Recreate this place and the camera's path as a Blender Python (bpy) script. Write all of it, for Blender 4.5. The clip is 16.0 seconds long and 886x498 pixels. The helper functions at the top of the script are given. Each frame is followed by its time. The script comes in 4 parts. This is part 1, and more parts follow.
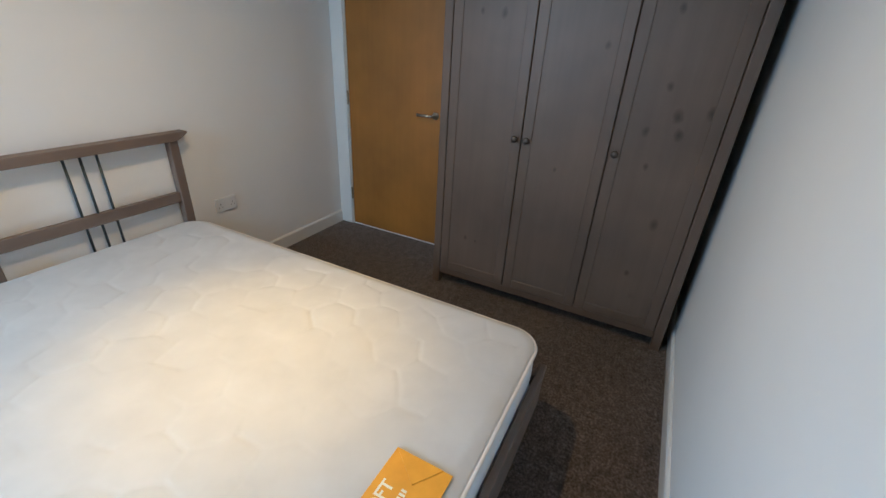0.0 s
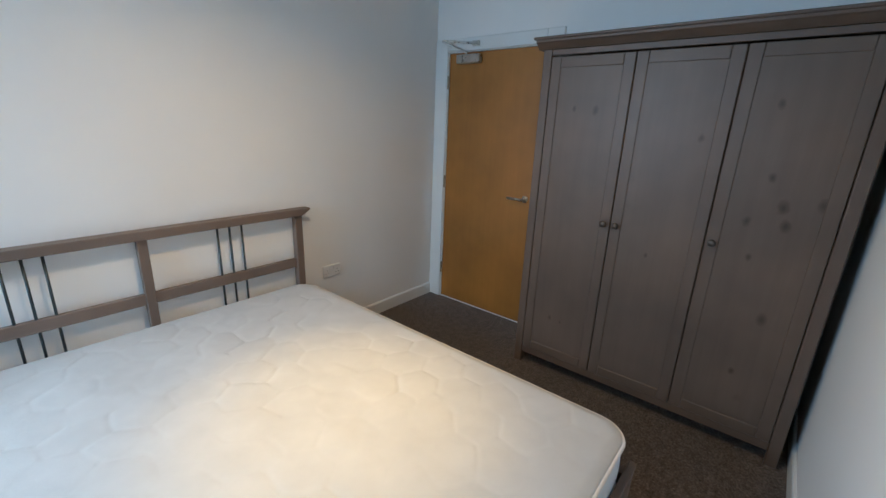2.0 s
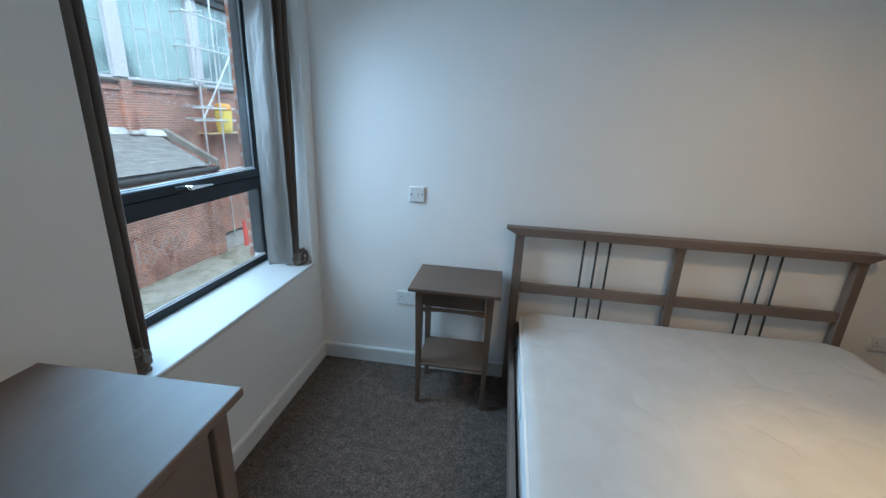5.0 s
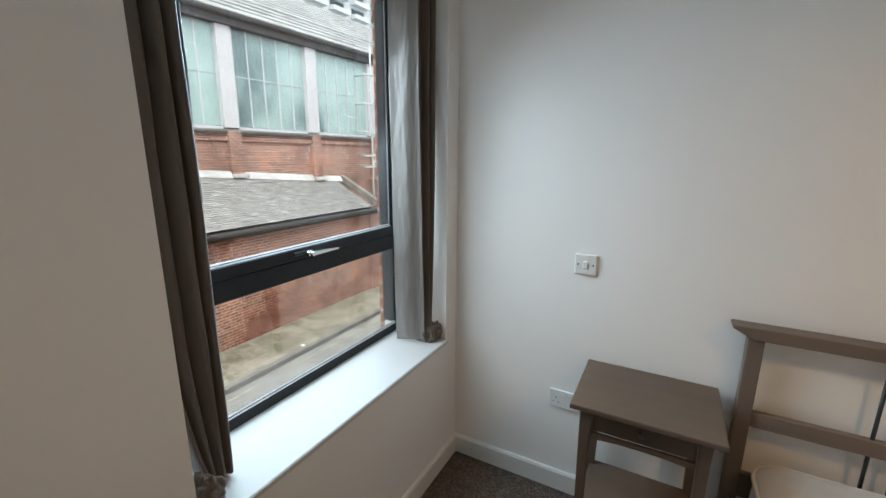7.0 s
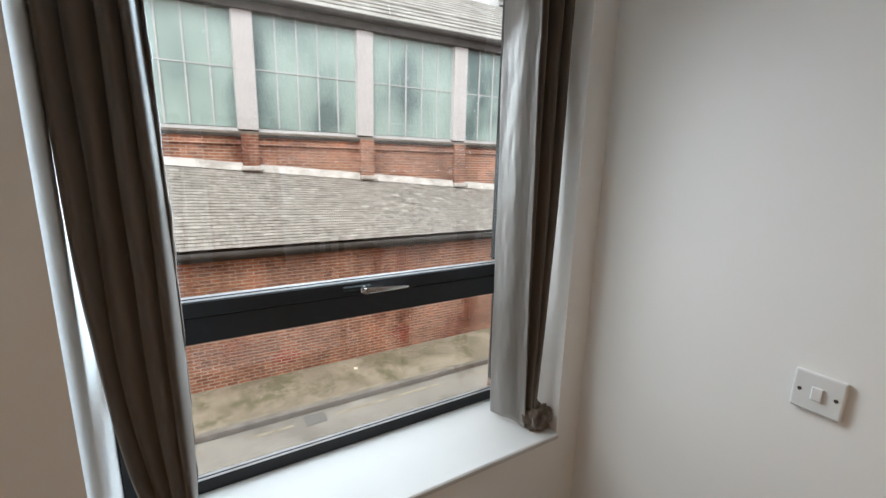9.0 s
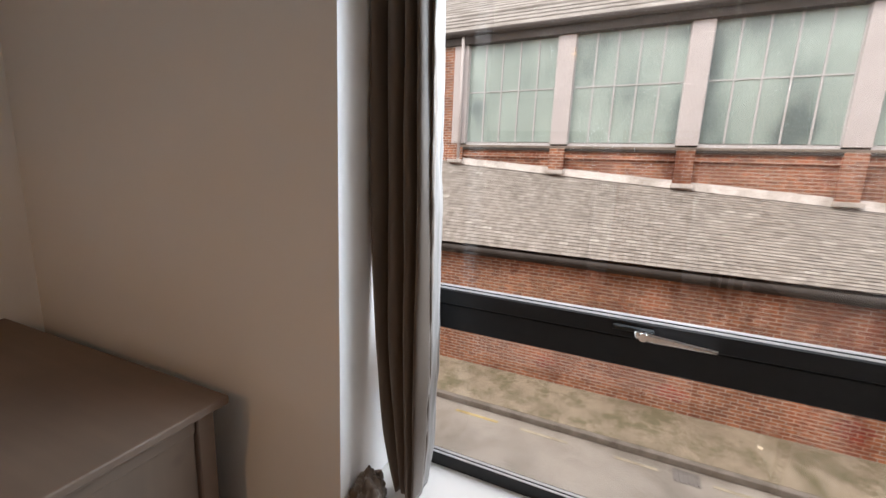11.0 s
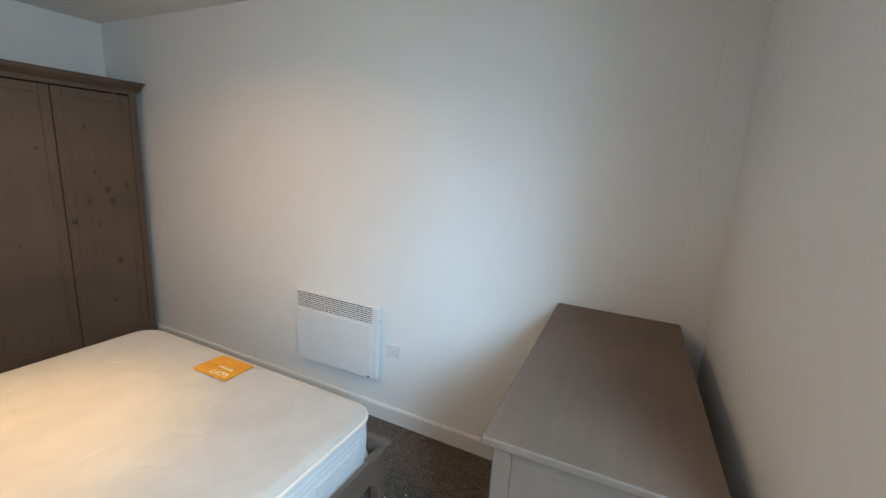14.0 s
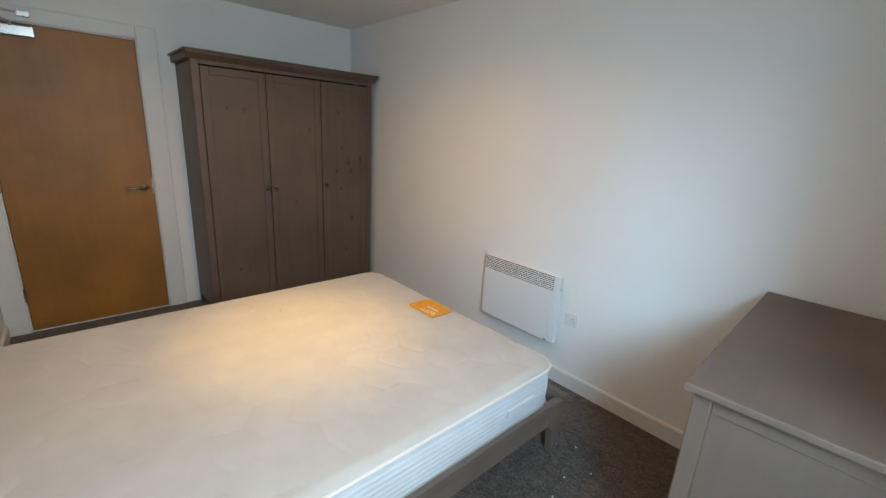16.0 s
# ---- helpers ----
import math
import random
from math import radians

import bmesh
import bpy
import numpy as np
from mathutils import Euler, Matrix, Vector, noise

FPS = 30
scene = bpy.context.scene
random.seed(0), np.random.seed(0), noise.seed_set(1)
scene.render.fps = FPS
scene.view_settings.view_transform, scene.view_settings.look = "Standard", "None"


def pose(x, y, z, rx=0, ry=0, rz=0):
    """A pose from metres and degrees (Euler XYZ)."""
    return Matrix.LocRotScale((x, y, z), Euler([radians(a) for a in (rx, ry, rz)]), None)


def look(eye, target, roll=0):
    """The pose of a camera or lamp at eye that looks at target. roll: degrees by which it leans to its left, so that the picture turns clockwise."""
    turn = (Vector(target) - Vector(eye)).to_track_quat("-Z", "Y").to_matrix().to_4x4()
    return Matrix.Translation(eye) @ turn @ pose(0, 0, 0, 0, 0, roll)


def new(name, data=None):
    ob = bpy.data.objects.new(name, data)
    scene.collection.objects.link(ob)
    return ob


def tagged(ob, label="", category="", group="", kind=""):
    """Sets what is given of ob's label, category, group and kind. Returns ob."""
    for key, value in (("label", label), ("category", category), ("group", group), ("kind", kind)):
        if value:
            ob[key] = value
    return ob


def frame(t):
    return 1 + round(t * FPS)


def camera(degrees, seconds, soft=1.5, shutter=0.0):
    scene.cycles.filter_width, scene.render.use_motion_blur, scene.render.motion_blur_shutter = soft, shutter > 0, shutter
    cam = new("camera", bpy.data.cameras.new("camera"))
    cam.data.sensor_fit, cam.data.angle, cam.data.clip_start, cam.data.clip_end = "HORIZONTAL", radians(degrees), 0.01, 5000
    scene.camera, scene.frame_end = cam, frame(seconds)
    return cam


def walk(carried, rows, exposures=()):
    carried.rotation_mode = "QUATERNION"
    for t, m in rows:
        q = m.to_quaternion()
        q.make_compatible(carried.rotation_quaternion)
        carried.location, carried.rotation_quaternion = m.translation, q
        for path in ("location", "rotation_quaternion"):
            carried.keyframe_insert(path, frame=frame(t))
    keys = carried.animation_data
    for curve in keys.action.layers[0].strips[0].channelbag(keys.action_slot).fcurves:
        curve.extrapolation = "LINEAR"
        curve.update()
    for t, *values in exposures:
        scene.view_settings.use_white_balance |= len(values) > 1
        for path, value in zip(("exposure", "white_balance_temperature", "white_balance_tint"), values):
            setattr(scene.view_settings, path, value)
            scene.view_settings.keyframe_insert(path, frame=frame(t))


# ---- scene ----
cam = camera(93.9, 16.0)
EXPOSURES = [(0, 1.11, 4850, 0), (2.5, 1.09, 4850, 0), (4, 0.54, 4930, 0), (5, 0.42, 5030, 0), (7.3, 0.41, 6600, 9), (10.5, 0.12, 7400, 20), (12, 0.26, 8900, 29), (12.5, 0.55, 9400, 22), (13, 0.82, 7600, 12), (13.5, 0.93, 6100, 5), (14.5, 0.93, 6000, 5), (16, 0.87, 6100, 6)]
PATH = [
    (0, (1.542, 0.395, 1.477), (3.143, 1.19, 0.579), 3.3),
    (0.5, (1.518, 0.374, 1.491), (3.15, 1.222, 0.705), 3.0),
    (1, (1.491, 0.365, 1.504), (3.118, 1.299, 0.811), 2.6),
    (1.5, (1.465, 0.368, 1.513), (3.05, 1.417, 0.892), 2.5),
    (2, (1.449, 0.367, 1.516), (2.937, 1.572, 0.937), 2.3),
    (2.5, (1.429, 0.365, 1.53), (2.752, 1.753, 0.961), 2.7),
    (3, (1.417, 0.369, 1.518), (2.479, 1.966, 0.949), 3.3),
    (3.5, (1.385, 0.352, 1.516), (2.102, 2.124, 0.927), 3.6),
    (4, (1.284, 0.378, 1.452), (1.653, 2.26, 0.884), 3.5),
    (4.5, (1.186, 0.423, 1.469), (1.21, 2.33, 0.867), 3.2),
    (5, (1.078, 0.477, 1.517), (0.81, 2.365, 0.912), 2.5),
    (5.2, (1.03, 0.517, 1.519), (0.672, 2.395, 0.929), 2.1),
    (7.5, (0.871, 1.176, 1.548), (-0.232, 2.795, 1.143), 0.6),
    (8, (0.905, 1.358, 1.557), (-0.388, 2.831, 1.161), 0.9),
    (10.3, (0.757, 1.909, 1.536), (-1.203, 1.859, 1.139), 2.5),
    (10.5, (0.742, 1.948, 1.53), (-1.2, 1.68, 1.136), 2.7),
    (11, (0.703, 1.999, 1.525), (-1.083, 1.186, 1.14), 2.4),
    (11.5, (0.612, 1.992, 1.528), (-0.861, 0.694, 1.149), 2.8),
    (12, (0.511, 1.944, 1.533), (-0.523, 0.269, 1.181), 3.2),
    (12.5, (0.485, 1.929, 1.579), (-0.046, 0.043, 1.178), 2.8),
    (13, (0.412, 1.934, 1.578), (0.416, -0.024, 1.174), 2.9),
    (13.5, (0.348, 1.949, 1.555), (0.818, 0.045, 1.162), 3.0),
    (14, (0.305, 1.966, 1.562), (1.144, 0.198, 1.145), 3.3),
    (14.5, (0.305, 1.997, 1.569), (1.398, 0.383, 1.121), 3.5),
    (15, (0.338, 2.064, 1.549), (1.591, 0.578, 1.077), 3.9),
    (15.5, (0.323, 2.166, 1.536), (1.681, 0.787, 1.033), 3.7),
    (16, (0.301, 2.267, 1.532), (1.719, 0.964, 0.992), 3.3),
]
walk(cam, [(t, look(eye, target, roll)) for t, eye, target, roll in PATH], EXPOSURES)

# ---- world, sun and lamps ----
world = bpy.data.worlds.new("overcast_sky")
scene.world = world
world.use_nodes = True
wn, wl = world.node_tree.nodes, world.node_tree.links
sky = wn.new("ShaderNodeTexSky")
sky.sky_type, sky.sun_disc = "NISHITA", False
sky.sun_elevation, sky.sun_rotation = radians(50), radians(222)
sky.air_density, sky.dust_density, sky.ozone_density = 1.0, 4.0, 1.0
sky_soft = wn.new("ShaderNodeMixRGB")
sky_soft.inputs[0].default_value = 0.8
sky_soft.inputs[2].default_value = (18.0, 19.2, 20.8, 1)
wl.new(sky.outputs[0], sky_soft.inputs[1])
wl.new(sky_soft.outputs[0], wn["Background"].inputs[0])
wn["Background"].inputs[1].default_value = 0.13

sun_data = bpy.data.lights.new("sun", "SUN")
sun_data.energy, sun_data.angle, sun_data.color = 1.6, radians(20), (1.0, 0.96, 0.9)
sun = new("sun", sun_data)
sun.matrix_world = pose(0, 0, 30, 40, 0, 42)

LAMP_X, LAMP_Y, CEIL = 2.23, 1.45, 2.43
spot_data = bpy.data.lights.new("downlight_lamp", "SPOT")
spot_data.energy, spot_data.color = 54.0, (1.0, 0.56, 0.145)
spot_data.spot_size, spot_data.spot_blend, spot_data.shadow_soft_size = radians(45), 1.0, 0.03
spot = new("downlight_lamp", spot_data)
spot.location = (LAMP_X, LAMP_Y, CEIL - 0.012)


spill_data = bpy.data.lights.new("downlight_spill", "AREA")
spill_data.shape, spill_data.size, spill_data.energy, spill_data.color = "DISK", 0.05, 7.6, (1.0, 0.555, 0.20)
spill_data.spread = radians(152)
spill = new("downlight_spill", spill_data)
spill.location = (LAMP_X, LAMP_Y, CEIL - 0.010)

# added narrow lamp outdoors, throws a bluish sky-like patch on the south wall
patch_lamp = bpy.data.lights.new("wall_patch_fill", "AREA")
patch_lamp.shape, patch_lamp.size, patch_lamp.size_y = "RECTANGLE", 1.0, 0.8
patch_lamp.energy, patch_lamp.color, patch_lamp.spread = 8.0, (0.42, 0.72, 1.0), radians(54)
patch_fill = new("wall_patch_fill", patch_lamp)
patch_fill.matrix_world = look((-1.10, 3.55, 2.50), (1.12, 0.05, 0.78))

glow_lamp = bpy.data.lights.new("window_daylight", "AREA")
glow_lamp.shape, glow_lamp.size, glow_lamp.size_y = "RECTANGLE", 0.82, 0.80
glow_lamp.energy, glow_lamp.color, glow_lamp.spread = 17.0, (0.70, 0.87, 1.0), radians(145)
glow = new("window_daylight", glow_lamp)
glow.matrix_world = look((-0.42, 2.09, 1.85), (0.95, 1.50, 0.85))


# ---- materials ----
def nodes_of(name):
    m = bpy.data.materials.new(name)
    m.use_nodes = True
    nt = m.node_tree
    return m, nt, nt.nodes["Principled BSDF"]


def ramp(nt, source, stops):
    r = nt.nodes.new("ShaderNodeValToRGB")
    while len(r.color_ramp.elements) < len(stops):
        r.color_ramp.elements.new(0.5)
    for e, (p, c) in zip(r.color_ramp.elements, stops):
        e.position, e.color = p, (*c, 1)
    nt.links.new(source, r.inputs[0])
    return r.outputs[0]


def coords(nt, scale=(1, 1, 1), turn=(0, 0, 0)):
    t = nt.nodes.new("ShaderNodeTexCoord")
    m = nt.nodes.new("ShaderNodeMapping")
    m.inputs["Scale"].default_value = scale
    m.inputs["Rotation"].default_value = turn
    nt.links.new(t.outputs["Object"], m.inputs[0])
    return m.outputs[0]


def noise_tex(nt, vec, scale, detail=4.0, rough=0.55):
    n = nt.nodes.new("ShaderNodeTexNoise")
    n.inputs["Scale"].default_value, n.inputs["Detail"].default_value, n.inputs["Roughness"].default_value = scale, detail, rough
    nt.links.new(vec, n.inputs["Vector"])
    return n.outputs["Fac"]


def mix(nt, mode, a, b, fac=1.0):
    n = nt.nodes.new("ShaderNodeMixRGB")
    n.blend_type = mode
    n.inputs[0].default_value = fac
    for i, v in ((1, a), (2, b)):
        if isinstance(v, tuple):
            n.inputs[i].default_value = (*v, 1)
        else:
            nt.links.new(v, n.inputs[i])
    return n.outputs[0]


def bump(nt, bsdf, height, strength, distance=0.002):
    b = nt.nodes.new("ShaderNodeBump")
    b.inputs["Strength"].default_value, b.inputs["Distance"].default_value = strength, distance
    nt.links.new(height, b.inputs["Height"])
    nt.links.new(b.outputs[0], bsdf.inputs["Normal"])


def shade(c, f):
    return tuple(min(1.0, v * f) for v in c)


def painted(name, c, rough=0.6, fine=90.0, strength=0.12, spread=0.05):
    """Paint or plastic: slow drift in tone, fine roller stipple."""
    m, nt, b = nodes_of(name)
    v = coords(nt)
    col = ramp(nt, noise_tex(nt, v, 1.7, 5), [(0.3, shade(c, 1 - spread)), (0.7, shade(c, 1 + spread))])
    nt.links.new(col, b.inputs["Base Color"])
    b.inputs["Roughness"].default_value = rough
    bump(nt, b, noise_tex(nt, v, fine, 3), strength, 0.001)
    return m


def timber(name, c, axis, rough=0.46, knots=True, contrast=1.0):
    """Stained wood with grain along one axis, streaks and a few knots."""
    m, nt, b = nodes_of(name)
    s = [24.0, 24.0, 24.0]
    s[axis] = 1.3
    v = coords(nt, tuple(s))
    streak = noise_tex(nt, v, 1.0, 6, 0.6)
    k = 0.09 * contrast
    col = ramp(nt, streak, [(0.25, shade(c, 1 - k)), (0.5, c), (0.75, shade(c, 1 + k))])
    big = ramp(nt, noise_tex(nt, coords(nt), 2.3, 3), [(0.3, (0.78, 0.79, 0.80)), (0.7, (1.16, 1.12, 1.09))])
    col = mix(nt, "MULTIPLY", col, big)
    if knots:
        s2 = [5.0, 5.0, 5.0]
        s2[axis] = 3.2
        vo = nt.nodes.new("ShaderNodeTexVoronoi")
        vo.inputs["Scale"].default_value = 1.0
        nt.links.new(coords(nt, tuple(s2)), vo.inputs["Vector"])
        spot_c = ramp(nt, vo.outputs["Distance"], [(0.05, (0.42, 0.38, 0.36)), (0.13, (1, 1, 1))])
        rare = ramp(nt, noise_tex(nt, coords(nt), 2.6, 2), [(0.54, (0, 0, 0)), (0.60, (1, 1, 1))])
        mm = nt.nodes.new("ShaderNodeMixRGB")
        mm.inputs[1].default_value = (1, 1, 1, 1)
        nt.links.new(rare, mm.inputs[0])
        nt.links.new(spot_c, mm.inputs[2])
        col = mix(nt, "MULTIPLY", col, mm.outputs[0])
    nt.links.new(col, b.inputs["Base Color"])
    b.inputs["Roughness"].default_value = rough
    bump(nt, b, streak, 0.15, 0.0008)
    return m


def plain(name, c, rough=0.5, metal=0.0):
    m, nt, b = nodes_of(name)
    v = coords(nt)
    col = ramp(nt, noise_tex(nt, v, 12, 4), [(0.3, shade(c, 0.9)), (0.7, shade(c, 1.1))])
    nt.links.new(col, b.inputs["Base Color"])
    rr = nt.nodes.new("ShaderNodeMapRange")
    rr.inputs[3].default_value, rr.inputs[4].default_value = rough * 0.85, min(1, rough * 1.15)
    nt.links.new(noise_tex(nt, v, 40, 3), rr.inputs[0])
    nt.links.new(rr.outputs[0], b.inputs["Roughness"])
    b.inputs["Metallic"].default_value = metal
    return m


def carpet_mat():
    m, nt, b = nodes_of("carpet")
    v = coords(nt)
    fine = noise_tex(nt, v, 85, 3, 0.75)
    mid = noise_tex(nt, v, 22, 5, 0.75)
    col = ramp(nt, fine, [(0.30, (0.036, 0.026, 0.020)), (0.5, (0.096, 0.072, 0.057)), (0.70, (0.200, 0.155, 0.126))])
    col = mix(nt, "MULTIPLY", col, ramp(nt, mid, [(0.35, (0.55, 0.55, 0.55)), (0.65, (1.3, 1.3, 1.3))]))
    col = mix(nt, "MULTIPLY", col, ramp(nt, noise_tex(nt, v, 2.2, 4), [(0.3, (0.85, 0.85, 0.85)), (0.7, (1.12, 1.12, 1.12))]))
    nt.links.new(col, b.inputs["Base Color"])
    b.inputs["Roughness"].default_value = 0.95
    b.inputs["Specular IOR Level"].default_value = 0.1
    b.inputs["Sheen Weight"].default_value = 0.25
    bump(nt, b, mix(nt, "ADD", fine, mid, 0.6), 0.9, 0.006)
    return m


def cloth(name, c, rough=0.85, weave=900.0, sheen=0.2, strength=0.25):
    m, nt, b = nodes_of(name)
    v = coords(nt)
    col = ramp(nt, noise_tex(nt, v, 6, 5), [(0.3, shade(c, 0.93)), (0.7, shade(c, 1.05))])
    nt.links.new(col, b.inputs["Base Color"])
    b.inputs["Roughness"].default_value = rough
    b.inputs["Sheen Weight"].default_value = sheen
    bump(nt, b, mix(nt, "ADD", noise_tex(nt, v, weave, 2), noise_tex(nt, v, 26, 4), 0.8), strength, 0.002)
    return m


def brick_mat(name, along=1, c1=(0.42, 0.172, 0.092), c2=(0.23, 0.094, 0.062)):
    """Red stock bricks in mortar with soot and darker patches; the wall faces the x axis."""
    m, nt, b = nodes_of(name)
    t = nt.nodes.new("ShaderNodeTexCoord")
    sep, com = nt.nodes.new("ShaderNodeSeparateXYZ"), nt.nodes.new("ShaderNodeCombineXYZ")
    nt.links.new(t.outputs["Object"], sep.inputs[0])
    nt.links.new(sep.outputs[along], com.inputs[0])
    nt.links.new(sep.outputs[2], com.inputs[1])
    br = nt.nodes.new("ShaderNodeTexBrick")
    br.inputs["Color1"].default_value = (*c1, 1)
    br.inputs["Color2"].default_value = (*c2, 1)
    br.inputs["Mortar"].default_value = (0.48, 0.39, 0.33, 1)
    for k, val in (("Scale", 1.0), ("Mortar Size", 0.012), ("Mortar Smooth", 0.3), ("Bias", -0.15), ("Brick Width", 0.225), ("Row Height", 0.075)):
        br.inputs[k].default_value = val
    nt.links.new(com.outputs[0], br.inputs["Vector"])
    v = coords(nt)
    soot = ramp(nt, noise_tex(nt, v, 0.9, 6, 0.65), [(0.3, (0.5, 0.46, 0.45)), (0.55, (1, 1, 1)), (0.75, (1.35, 1.1, 1.0))])
    damp = ramp(nt, noise_tex(nt, coords(nt, (1, 1.3, 0.7)), 0.75, 5, 0.6), [(0.34, (0.66, 0.48, 0.44)), (0.45, (1, 0.97, 0.96)), (0.7, (1.05, 1.08, 1.1))])
    soot = mix(nt, "MULTIPLY", soot, damp)
    grain = ramp(nt, noise_tex(nt, v, 9, 4), [(0.3, (0.75, 0.75, 0.75)), (0.7, (1.2, 1.2, 1.2))])
    col = mix(nt, "MULTIPLY", mix(nt, "MULTIPLY", br.outputs["Color"], soot), grain)
    nt.links.new(col, b.inputs["Base Color"])
    b.inputs["Roughness"].default_value = 0.9
    bump(nt, b, br.outputs["Fac"], -0.6, 0.01)
    return m


def ground_mat(name, c, coarse, moss=None, rough=0.9):
    m, nt, b = nodes_of(name)
    v = coords(nt)
    col = ramp(nt, noise_tex(nt, v, 60, 5, 0.7), [(0.3, shade(c, 0.7)), (0.7, shade(c, 1.3))])
    col = mix(nt, "MULTIPLY", col, ramp(nt, noise_tex(nt, v, coarse, 6, 0.65), [(0.32, (0.6, 0.58, 0.55)), (0.6, (1.1, 1.1, 1.1))]))
    if moss:
        mm = nt.nodes.new("ShaderNodeMixRGB")
        fac = ramp(nt, noise_tex(nt, v, 1.9, 7, 0.75), [(0.47, (0, 0, 0)), (0.60, (0.85, 0.85, 0.85))])
        nt.links.new(fac, mm.inputs[0])
        nt.links.new(col, mm.inputs[1])
        mm.inputs[2].default_value = (*moss, 1)
        col = mm.outputs[0]
    nt.links.new(col, b.inputs["Base Color"])
    b.inputs["Roughness"].default_value = rough
    bump(nt, b, noise_tex(nt, v, 45, 4), 0.4, 0.01)
    return m


def island_mat(name, stops, rough=0.8):
    """Slates: a tone for each separate piece, with lichen blotches."""
    m, nt, b = nodes_of(name)
    g = nt.nodes.new("ShaderNodeNewGeometry")
    o = nt.nodes.new("ShaderNodeObjectInfo")
    add = nt.nodes.new("ShaderNodeMath")
    add.operation = "ADD"
    nt.links.new(g.outputs["Random Per Island"], add.inputs[0])
    nt.links.new(o.outputs["Random"], add.inputs[1])
    fr = nt.nodes.new("ShaderNodeMath")
    fr.operation = "FRACT"
    nt.links.new(add.outputs[0], fr.inputs[0])
    col = ramp(nt, fr.outputs[0], stops)
    v = nt.nodes.new("ShaderNodeTexCoord")
    col = mix(nt, "MULTIPLY", col, ramp(nt, noise_tex(nt, v.outputs["Object"], 7, 5), [(0.3, (0.75, 0.75, 0.72)), (0.7, (1.2, 1.2, 1.2))]))
    nt.links.new(col, b.inputs["Base Color"])
    b.inputs["Roughness"].default_value = rough
    bump(nt, b, noise_tex(nt, v.outputs["Object"], 30, 4), 0.4, 0.01)
    return m


def clouded_glass(name, c):
    """Obscured glazing: pale green sheet with large, soft darker blotches."""
    m, nt, b = nodes_of(name)
    v = coords(nt, (1, 0.75, 0.55))
    col = ramp(nt, noise_tex(nt, v, 1.7, 5), [(0.3, shade(c, 0.90)), (0.7, shade(c, 1.10))])
    col = mix(nt, "MULTIPLY", col, ramp(nt, noise_tex(nt, v, 1.05, 2, 0.4), [(0.32, (0.36, 0.40, 0.42)), (0.46, (0.85, 0.87, 0.86)), (0.62, (1.06, 1.06, 1.04))]))
    nt.links.new(col, b.inputs["Base Color"])
    b.inputs["Roughness"].default_value = 0.3
    bump(nt, b, noise_tex(nt, v, 6, 3), 0.08, 0.001)
    return m


def glass_mat(name):
    m, nt, b = nodes_of(name)
    b.inputs["Transmission Weight"].default_value = 1.0
    b.inputs["Roughness"].default_value = 0.0
    b.inputs["IOR"].default_value = 1.0
    b.inputs["Base Color"].default_value = (0.97, 0.99, 0.985, 1)
    gl = nt.nodes.new("ShaderNodeBsdfGlossy")
    gl.inputs["Roughness"].default_value = 0.02
    lw = nt.nodes.new("ShaderNodeLayerWeight")
    lw.inputs[0].default_value = 0.5
    pw = nt.nodes.new("ShaderNodeMath")
    pw.operation = "POWER"
    pw.inputs[1].default_value = 4.0
    nt.links.new(lw.outputs["Facing"], pw.inputs[0])
    fr = nt.nodes.new("ShaderNodeMath")
    fr.operation = "MULTIPLY_ADD"
    fr.inputs[1].default_value, fr.inputs[2].default_value = 0.5, 0.055
    nt.links.new(pw.outputs[0], fr.inputs[0])
    tr = nt.nodes.new("ShaderNodeBsdfTransparent")
    tr.inputs[0].default_value = (0.96, 0.985, 0.98, 1)
    mx = nt.nodes.new("ShaderNodeMixShader")
    nt.links.new(fr.outputs[0], mx.inputs[0])
    nt.links.new(tr.outputs[0], mx.inputs[1])
    nt.links.new(gl.outputs[0], mx.inputs[2])
    nt.links.new(mx.outputs[0], nt.nodes["Material Output"].inputs[0])
    return m


